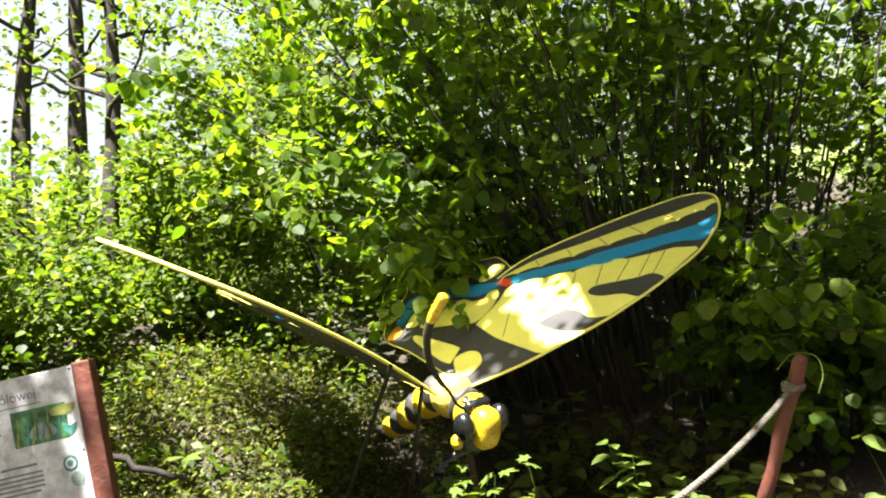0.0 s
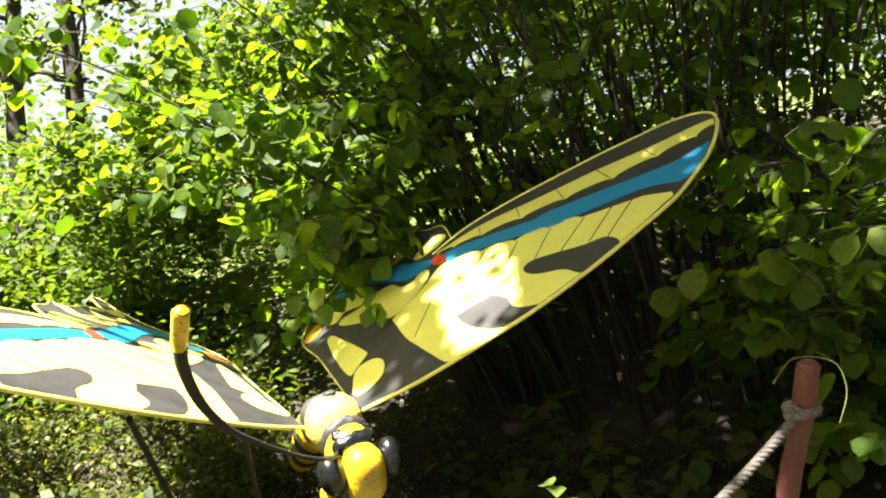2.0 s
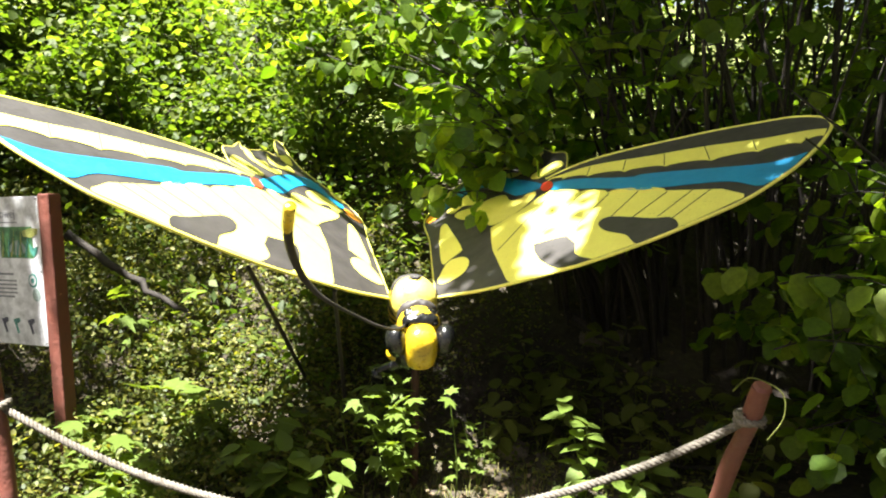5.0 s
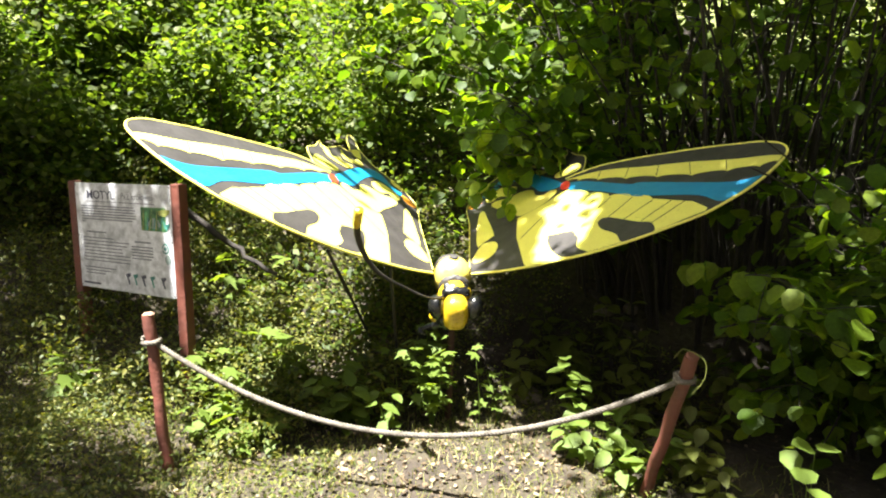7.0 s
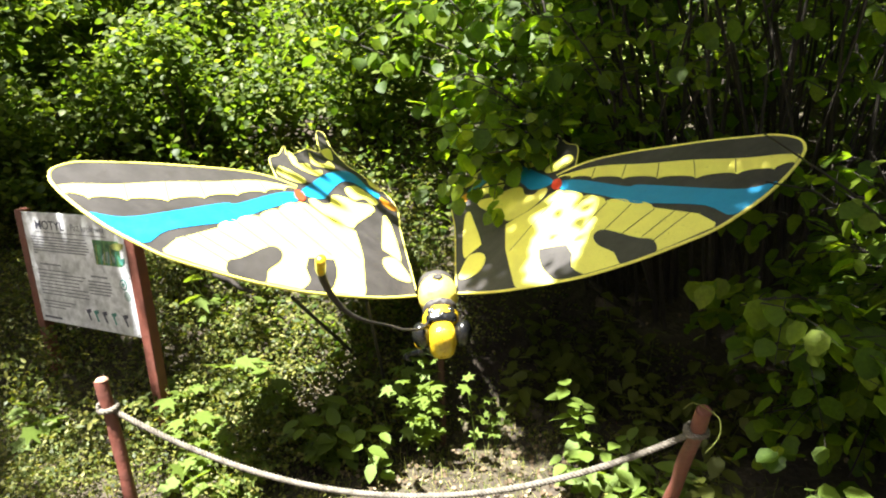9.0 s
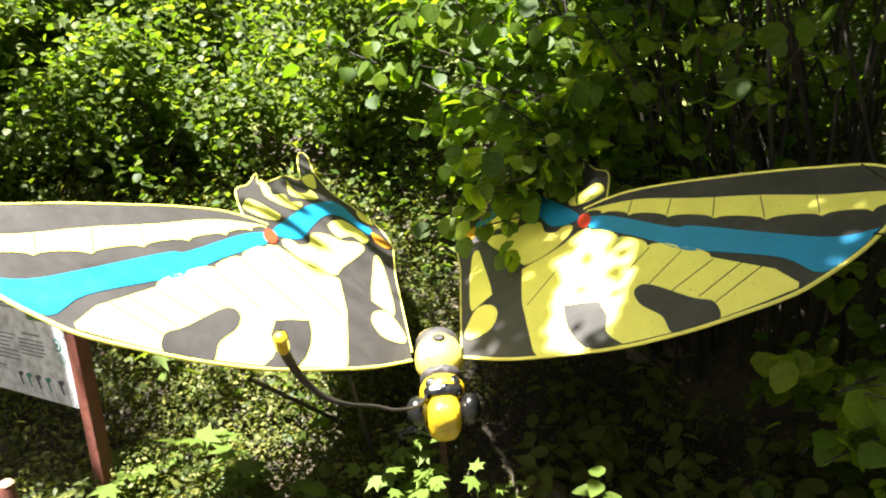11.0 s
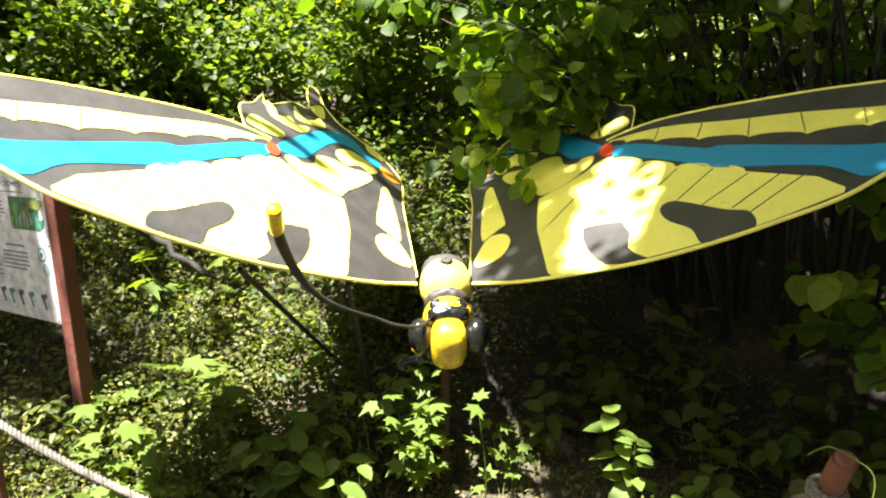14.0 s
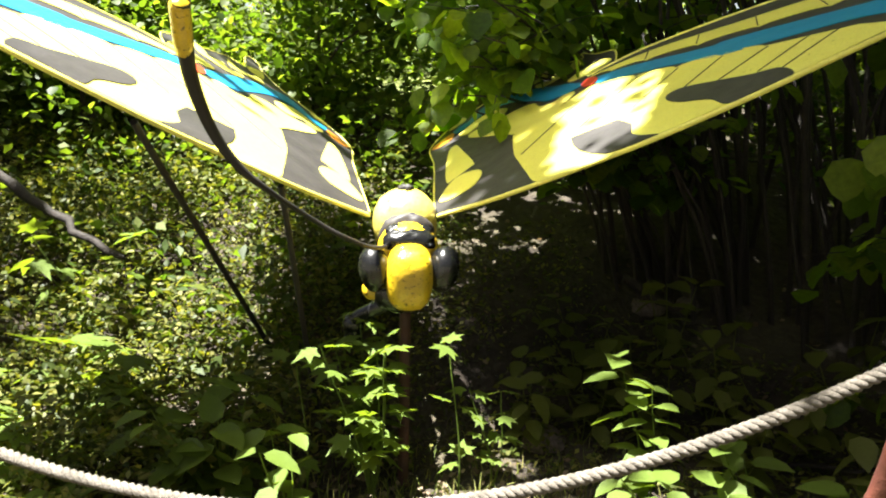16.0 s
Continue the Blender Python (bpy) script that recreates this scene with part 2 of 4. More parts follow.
def oval_leaf():
    v = [(0, 0, 0), (0, 0.45, -0.03), (0, 1.0, -0.15), (-0.26, 0.15, 0.05), (-0.33, 0.45, 0.05), (-0.19, 0.78, -0.03),
         (0.26, 0.15, 0.05), (0.33, 0.45, 0.05), (0.19, 0.78, -0.03)]
    f = [(0, 1, 4, 3), (1, 2, 5, 4), (1, 0, 6, 7), (2, 1, 7, 8)]
    return np.array(v, float), np.array(f)


def blade():
    v = [(-0.03, 0, 0), (0.03, 0, 0), (0.025, 0.55, 0.06), (-0.025, 0.55, 0.06), (0.004, 1, -0.05), (-0.004, 1, -0.05)]
    return np.array(v, float), np.array([(0, 1, 2, 3), (3, 2, 4, 5)])


def small_leaf():
    v = [(0, 0, 0), (-0.3, 0.45, 0.06), (0, 1, -0.05), (0.3, 0.45, 0.06)]
    return np.array(v, float), np.array([(0, 3, 2, 1)])


ROUND, LONG, LOBED, OVAL, BLADE, SMALL = round_leaf(), long_leaf(), lobed_leaf(), oval_leaf(), blade(), small_leaf()


def scatter(shape, places, headings, pitches, rolls, sizes):
    """Copies of a leaf shape: heading about z, then pitch (up from level) and roll, all in radians. Returns arrays."""
    v, f = shape
    n = len(places)
    h, p, r = headings, pitches, rolls
    ch, sh, cp, sp, cr, sr = np.cos(h), np.sin(h), np.cos(p), np.sin(p), np.cos(r), np.sin(r)
    along = np.stack([-sh * cp, ch * cp, sp], -1)
    side = np.stack([ch, sh, np.zeros(n)], -1)
    up = np.cross(side, along)
    x = side * cr[:, None] + up * sr[:, None]
    z = -side * sr[:, None] + up * cr[:, None]
    s = np.asarray(sizes)[:, None, None]
    verts = places[:, None] + s * (v[None, :, 0, None] * x[:, None] + v[None, :, 1, None] * along[:, None] + v[None, :, 2, None] * z[:, None])
    faces = f[None] + (np.arange(n) * len(v))[:, None, None]
    return verts.reshape(-1, 3), faces.reshape(-1, f.shape[1])


def height(x, y):
    """The ground: nearly level by the barrier, then a bank that climbs away behind the model."""
    d = -0.5 * x + 0.866 * y - 2.75
    up = np.where(d > 0.6, 0.5 * (d - 0.3), np.where(d > 0, d * d * 0.4167, 0.0))
    up = up - 0.26 * np.maximum(d - 4.0, 0) - 0.24 * np.maximum(d - 26, 0)
    rough = 0.05 * np.sin(1.7 * x + 0.6) * np.cos(2.1 * y) + 0.03 * np.sin(4.3 * x - 2.2 * y) + 0.015 * np.sin(9.1 * x + 7.3 * y)
    return 0.06 + up + rough * np.minimum(1, 0.4 + np.maximum(d, 0))


# ---- distance ----
def build_backdrop():
    """The pale hazy sky over the horizon behind the hedge."""
    a = np.radians(np.linspace(-75, 105, 37))
    z = np.array([-12.0, 40.0, 120.0, 260.0])
    verts = np.stack([np.repeat(-320 * np.sin(a), 4), np.repeat(320 * np.cos(a), 4), np.tile(z, len(a))], -1)
    i, j = np.meshgrid(np.arange(len(a) - 1), np.arange(3), indexing="ij")
    faces = np.stack([i * 4 + j, i * 4 + j + 1, (i + 1) * 4 + j + 1, (i + 1) * 4 + j], -1).reshape(-1, 4)
    tagged(part("backdrop", mesh_of("backdrop", verts, faces, HAZE), HAZE), "white hazy summer sky behind the trees", "sky", kind="structure")


build_backdrop()


# ---- ground ----
def build_ground():
    n = 240
    u = np.linspace(-1, 1, n)
    span = 9 * u + 60 * u ** 3 * np.abs(u) + 900 * u ** 9
    x, y = np.meshgrid(-0.5 + span, 4.0 + span, indexing="ij")
    verts = np.stack([x, y, height(x, y)], -1).reshape(-1, 3)
    i, j = np.meshgrid(np.arange(n - 1), np.arange(n - 1), indexing="ij")
    faces = np.stack([i * n + j, (i + 1) * n + j, (i + 1) * n + j + 1, i * n + j + 1], -1).reshape(-1, 4)
    me = mesh_of("ground", verts, faces, SOIL)
    me.materials.append(MEADOW)
    c = verts[faces].mean(1)
    d = -0.5 * c[:, 0] + 0.866 * c[:, 1] - 2.75
    me.polygons.foreach_set("material_index", ((d > np.where(c[:, 0] < 0, 3.6, 9.0)) | (np.hypot(c[:, 0], c[:, 1]) > 30)).astype(np.int32))
    tagged(part("ground", me, SOIL), "dark leafy soil rising into a green meadow bank", "ground", kind="structure")


build_ground()

# ---- butterfly model ----
TURN = math.degrees(math.atan2(0.596, 0.803))
BUTTERFLY = pose(-0.078, 3.325, 1.088, 0, 0, TURN)
ROOT, RISE, TAILRISE = 0.13, 0.682, 0.232


def wing_point(side, lat, back, lift=0.0):
    """A place on a wing: lat outwards, back along the body. The outer third bends down a little."""
    n = Vector((-RISE, -TAILRISE, 1)).normalized() * lift
    p = Vector((lat, back, RISE * (lat - ROOT) + TAILRISE * back - 0.086 * max(0.0, lat - 0.75) ** 2)) + n
    return Vector((side * p.x, p.y, p.z))


FORE_EDGE = [(0.13, 0.0), (0.30, -0.19), (0.46, -0.34), (0.73, -0.565), (0.96, -0.705), (1.14, -0.78), (1.32, -0.835), (1.46, -0.832), (1.60, -0.805), (1.75, -0.735), (1.86, -0.65),
             (1.90, -0.58), (1.90, -0.50), (1.84, -0.38), (1.74, -0.275), (1.59, -0.12), (1.42, 0.045), (1.25, 0.215), (1.08, 0.37), (0.96, 0.445), (0.85, 0.49)]
HIND_EDGE = [(0.96, 0.455), (1.03, 0.67), (0.985, 0.80), (0.965, 0.975), (0.935, 0.87), (0.87, 1.02), (0.82, 1.14), (0.74, 1.20), (0.77, 1.38), (0.775, 1.55),
             (0.725, 1.56), (0.675, 1.40), (0.57, 1.27), (0.44, 1.235), (0.32, 1.20), (0.20, 1.05), (0.187, 0.75), (0.165, 0.52), (0.142, 0.30), (0.12, 0.08)]


def scalloped(points, bulge, closed=False):
    """Rounds each stretch between two points into an arc."""
    p = np.asarray(points, float)
    out = []
    for a, b in zip(p[:-1], p[1:]):
        d = b - a
        n = np.array([-d[1], d[0]]) / (np.linalg.norm(d) + 1e-9)
        for s in np.arange(8) / 8:
            out.append(a + d * s + n * bulge * math.sqrt(max(0.0, 1 - (2 * s - 1) ** 2)))
    out.append(p[-1])
    return out


def sheet(side, outline, lift, thick):
    """A piece of a wing with a real thickness, cut into strips so that it follows the bend."""
    bm = bmesh.new()
    bm.faces.new([bm.verts.new((a, b, 0)) for a, b in outline])
    for c in np.arange(0.85, 1.6, 0.1):
        bmesh.ops.bisect_plane(bm, geom=bm.verts[:] + bm.edges[:] + bm.faces[:], plane_co=(c, 0, 0), plane_no=(1, 0, 0))
    bmesh.ops.triangulate(bm, faces=bm.faces[:])
    made = bmesh.ops.extrude_face_region(bm, geom=bm.faces[:])
    bmesh.ops.translate(bm, vec=(0, 0, -thick), verts=[g for g in made["geom"] if isinstance(g, bmesh.types.BMVert)])
    for v in bm.verts:
        v.co = wing_point(side, v.co.x, v.co.y, lift + v.co.z)
    return bm


def rounded(points, steps=6):
    return smooth_path(points, steps, True)


def build_wing(side, parent):
    fore = list(smooth_path(FORE_EDGE, 6))
    hind = list(smooth_path(HIND_EDGE, 4))
    name = "left_wing" if side < 0 else "right_wing"
    wing = part(name, sheet(side, fore + [(0.76, 0.32), (0.64, 0.325), (0.495, 0.355), (0.33, 0.32), (0.19, 0.29), (0.14, 0.15)], 0.0, 0.006), BLACK, parent, "flat black and yellow painted sheet wing")
    part("hindwing", sheet(side, [(0.84, 0.42)] + hind + [(0.18, 0.22), (0.33, 0.26), (0.50, 0.29), (0.64, 0.27), (0.76, 0.26)], -0.010, 0.006), BLACK, wing, "scalloped hindwing with a short tail")

    def patch(label_name, outline, mat, lift=0.003, label=""):
        part(label_name, sheet(side, outline, lift, 0.0025), mat, wing, label)

    # forewing pattern
    edge = [(0.865, 0.455), (1.065, 0.285), (1.275, 0.01), (1.465, -0.21), (1.65, -0.44), (1.79, -0.575), (1.845, -0.645)]
    low = [(1.80, -0.69), (1.71, -0.655), (1.575, -0.535), (1.42, -0.385), (1.275, -0.19), (1.135, 0.005), (1.005, 0.20), (0.91, 0.35), (0.85, 0.445)]
    patch("yellow_band", list(smooth_path(edge, 4)) + scalloped(low, -0.02), YELLOW, label="scalloped yellow band")
    top = list(smooth_path([(0.83, 0.425), (0.943, 0.277), (1.125, -0.08), (1.19, -0.15), (1.40, -0.475), (1.55, -0.68), (1.68, -0.755)], 4))
    bot = list(smooth_path([(1.60, -0.795), (1.435, -0.815), (1.37, -0.635), (1.19, -0.377), (1.105, -0.26), (1.005, -0.025), (0.835, 0.305)], 4))
    patch("blue_band", top + bot, BLUE, label="turquoise blue band")
    up = scalloped([(0.765, 0.33), (0.835, 0.27), (0.92, 0.085), (1.005, -0.10), (1.10, -0.245), (1.177, -0.41)], 0.02) + [(1.25, -0.54), (1.325, -0.67), (1.355, -0.80)]
    down = list(smooth_path([(1.34, -0.822), (1.14, -0.768), (0.96, -0.692), (0.73, -0.552), (0.53, -0.39), (0.436, -0.31), (0.432, -0.16), (0.438, 0.0), (0.445, 0.12), (0.487, 0.345)], 4))
    patch("yellow_field", up + down + [(0.56, 0.333), (0.64, 0.318), (0.70, 0.315)], YELLOW, label="large yellow field with dark veins")
    patch("black_bar", rounded([(1.078, -0.748), (1.093, -0.654), (1.038, -0.562), (0.944, -0.363), (0.90, -0.315), (0.869, -0.34), (0.873, -0.43), (0.917, -0.56), (0.921, -0.675), (1.0, -0.715)]), BLACK, 0.006)
    patch("black_spot", [(0.752, -0.572), (0.725, -0.50), (0.716, -0.44), (0.745, -0.36), (0.738, -0.25), (0.675, -0.185), (0.605, -0.125), (0.59, -0.20), (0.588, -0.28), (0.60, -0.38), (0.623, -0.46), (0.68, -0.522)], BLACK, 0.006)
    patch("base_patch", rounded([(0.322, 0.14), (0.305, 0.235), (0.23, 0.285), (0.155, 0.16), (0.178, 0.09), (0.269, 0.062)]), YELLOW)
    patch("red_spot", [(0.828 + 0.03 * math.cos(a) + 0.012 * math.sin(a), 0.385 + 0.058 * math.sin(a) - 0.02 * math.cos(a)) for a in np.arange(16) * math.pi / 8], RED, 0.006)
    for a, b in (((1.30, -0.62), (1.09, -0.66)), ((1.25, -0.54), (1.06, -0.58)), ((1.177, -0.43), (0.99, -0.46)), ((1.10, -0.27), (0.93, -0.34)), ((1.005, -0.12), (0.80, -0.22)),
                 ((0.92, 0.06), (0.62, -0.09)), ((0.80, 0.26), (0.46, 0.05)), ((1.42, -0.37), (1.47, -0.22)), ((1.275, -0.18), (1.33, -0.06)), ((1.575, -0.52), (1.62, -0.41)), ((1.135, 0.02), (1.19, 0.115)), ((1.005, 0.21), (1.05, 0.29))):
        p = [wing_point(side, a[0] + (b[0] - a[0]) * s, a[1] + (b[1] - a[1]) * s, 0.0035) for s in np.linspace(0, 1, 5)]
        part("vein", tube("vein", p, 0.0022, BLACK, 5), BLACK, wing)
    # hindwing pattern
    h = -0.0065
    patch("yellow_field", rounded([(0.77, 0.43), (0.73, 0.475), (0.69, 0.47), (0.645, 0.54), (0.64, 0.65), (0.57, 0.73), (0.48, 0.76), (0.39, 0.84), (0.365, 0.78), (0.47, 0.49), (0.51, 0.375), (0.64, 0.345), (0.74, 0.375)], 4), YELLOW, h)
    patch("yellow_lobe", rounded([(0.56, 0.85), (0.50, 0.985), (0.41, 1.0), (0.335, 0.955), (0.365, 0.87), (0.43, 0.88), (0.50, 0.775)], 4), YELLOW, h)
    patch("base_patch", rounded([(0.30, 0.80), (0.262, 0.77), (0.212, 0.48), (0.205, 0.31), (0.27, 0.28), (0.318, 0.34), (0.31, 0.66)], 4), YELLOW, h)
    patch("blue_band", rounded([(0.82, 0.475), (0.76, 0.69), (0.68, 0.93), (0.57, 1.13), (0.49, 1.165), (0.40, 1.09), (0.325, 1.085), (0.335, 1.005), (0.41, 1.02), (0.50, 1.03), (0.585, 0.93), (0.65, 0.70), (0.685, 0.545), (0.775, 0.455)], 4), BLUE, h)
    for lune in ([(0.975, 0.545), (0.96, 0.65), (0.84, 0.67), (0.80, 0.65), (0.82, 0.585), (0.91, 0.53)],
                 [(0.94, 0.925), (0.885, 0.89), (0.86, 0.83), (0.81, 0.905), (0.77, 0.865), (0.715, 0.925), (0.715, 0.84), (0.77, 0.79), (0.89, 0.775)],
                 [(0.81, 1.09), (0.76, 1.02), (0.70, 1.06), (0.68, 1.14), (0.635, 1.10), (0.65, 1.05), (0.71, 0.985), (0.78, 0.95)],
                 [(0.735, 1.23), (0.68, 1.35), (0.65, 1.20), (0.70, 1.17)],
                 [(0.41, 1.215), (0.34, 1.19), (0.31, 1.15), (0.385, 1.135)]):
        patch("yellow_crescent", rounded(lune, 4), YELLOW, h)
    patch("orange_spot", rounded([(0.315, 1.06), (0.21, 1.035), (0.225, 0.965), (0.30, 0.965)], 4), ORANGE, h)
    # rim rods
    rim = np.array([wing_point(side, a, b, -0.003) for a, b in smooth_path(FORE_EDGE, 6)])
    part("rim", tube("rim", rim, 0.0085, YELLOW, 8), YELLOW, wing, "yellow painted wire rim")
    rim = np.array([wing_point(side, a, b, -0.011) for a, b in smooth_path(HIND_EDGE, 4)])
    part("rim", tube("rim", rim, 0.005, YELLOW, 6), YELLOW, wing, "yellow painted wire rim")


def blob(radii, centre, turn=(0, 0, 0), squash=2.0, seg=28, rings=18, lump=0.0):
    """A rounded solid, boxier for a higher squash, with uneven hand-made skin."""
    bm = bmesh.new()
    bmesh.ops.create_uvsphere(bm, u_segments=seg, v_segments=rings, radius=1)
    m = pose(*centre, *turn) @ Matrix.Diagonal((*radii, 1))
    for v in bm.verts:
        c = v.co
        k = (abs(c.x) ** squash + abs(c.y) ** squash + abs(c.z) ** squash) ** (-1 / squash)
        v.co = m @ (c * k * (1 + lump * noise.noise(c * 4)))
    for f in bm.faces:
        f.smooth = True
    return bm


def build_butterfly():
    root = holder("butterfly_model", BUTTERFLY, "giant yellow, black and blue butterfly model with spread wings", "sculpture")
    cx = 0.008
    for side in (-1, 1):
        build_wing(side, root)
    thorax = part("thorax", blob((0.124, 0.125, 0.135), (cx, 0.05, -0.03), (14, 0, 0), 2.1, lump=0.03), THORAX, root, "rounded yellow thorax with a worn black back spot")
    part("back_spot", blob((0.032, 0.038, 0.018), (cx, 0.032, 0.098), (-8, 0, 0), 2.0, lump=0.3), BLACK, thorax)
    part("neck", blob((0.104, 0.045, 0.108), (cx, -0.062, -0.085), (28, 0, 0), 2.2, lump=0.10), BLACK, root, "black neck ring with worn paint")
    collar = part("collar", blob((0.112, 0.082, 0.115), (cx, -0.122, -0.125), (30, 0, 0), 2.2, lump=0.03), BODY, root, "glossy yellow collar")
    part("brow", blob((0.094, 0.045, 0.05), (cx, -0.178, -0.085), (40, 0, 0), 2.3, lump=0.12), GLOSS, collar, "glossy black brow band")
    for s in (-1, 1):
        part("collar_spot", blob((0.036, 0.028, 0.012), (cx + s * 0.048, -0.168, -0.042), (40, 0, s * 20), 2.0, lump=0.3), GLOSS, collar)
    head = part("head", blob((0.082, 0.082, 0.118), (cx, -0.225, -0.205), (16, 0, 0), 2.8, lump=0.02), BODY, root, "glossy yellow snout of the head")
    for s in (-1, 1):
        part("eye", blob((0.056, 0.068, 0.084), (cx + s * 0.122, -0.205, -0.178), (10, s * 8, 0), 2.1, lump=0.02), GLOSS, head, "bulging glossy black eye")
    part("jaw", blob((0.105, 0.07, 0.075), (cx - 0.02, -0.13, -0.275), (10, 0, 0), 2.3), GLOSS, head, "black lower jaw")
    part("cheek", blob((0.05, 0.04, 0.045), (cx - 0.115, -0.12, -0.262), (0, 0, 20), 2.1), BODY, head, "yellow cheek under the eye")
    jaw = smooth_path([(cx - 0.03, -0.11, -0.30), (-0.10, -0.08, -0.34), (-0.165, -0.04, -0.38), (-0.185, -0.02, -0.42), (-0.19, -0.01, -0.50)], 6)
    part("leg_stub", tube("leg_stub", jaw, np.linspace(0.026, 0.034, len(jaw)), GLOSS, 12), GLOSS, root, "short bent black leg stub")
    part("knee", blob((0.042, 0.042, 0.045), (-0.187, -0.015, -0.412)), GLOSS, root, "rounded black knee of the leg stub")
    # abdomen, in ringed segments
    for k in range(7):
        s = k / 6
        r = 0.115 * (1 - 0.55 * s ** 1.5)
        mat = BODY if k % 2 else BLACK
        part("abdomen_segment", blob((r, 0.085, r), (cx, 0.17 + 0.12 * k, -0.02 - 0.30 * s), (16, 0, 0), 2.3, lump=0.03), mat, root, "yellow abdomen ring" if k % 2 else "black abdomen ring")
    # the one antenna
    line = smooth_path([(-0.06, -0.17, -0.10), (-0.125, -0.29, -0.095), (-0.22, -0.39, -0.05), (-0.308, -0.44, 0.003), (-0.431, -0.565, 0.095), (-0.515, -0.618, 0.168), (-0.583, -0.66, 0.272), (-0.622, -0.74, 0.411), (-0.614, -0.86, 0.53), (-0.608, -0.90, 0.565)], 6)
    n = len(line)
    r = 0.008 + 0.016 * np.clip((np.arange(n) / n - 0.4) * 2.2, 0, 1)
    antenna = part("antenna", tube("antenna", line, r, IRON, 10), IRON, root, "curved black antenna with a yellow club")
    club = line[int(n * 0.8):]
    rr = np.full(len(club), 0.0262)
    rr[-1], rr[-2], rr[-3], rr[0] = 0.0005, 0.017, 0.024, 0.021
    part("club", tube("club", club + np.array([-0.002, -0.004, 0.002]), rr, BODY, 12), BODY, antenna, "rounded yellow antenna tip")
    # carrying pole and wing stays
    pole = np.array([(cx, -0.06, -1.15), (cx, -0.05, -0.6), (cx, -0.04, -0.2)])
    part("pole", tube("pole", pole, 0.022, POLE, 10), POLE, root, "rusty red carrying pole")
    for a, b in (((-0.79, -0.66, 0.285), (-0.51, 0.75, -0.80)), ((-0.425, -0.32, 0.11), (-0.33, 0.25, -0.85))):
        part("stay", tube("stay", np.linspace(a, b, 6), 0.011, IRON, 8), IRON, root, "thin black iron stay")


build_butterfly()


# ---- information board ----
def text_mesh(text, size, mat, bold=0.0):
    cu = bpy.data.curves.new("lettering", "FONT")
    cu.body, cu.size, cu.extrude, cu.offset = text, size, 0.0006, bold
    ob = bpy.data.objects.new("lettering", cu)
    scene.collection.objects.link(ob)
    bpy.context.view_layer.update()
    me = bpy.data.meshes.new_from_object(ob.evaluated_get(bpy.context.evaluated_depsgraph_get()))
    bpy.data.objects.remove(ob)
    me.materials.clear()
    me.materials.append(mat)
    return me


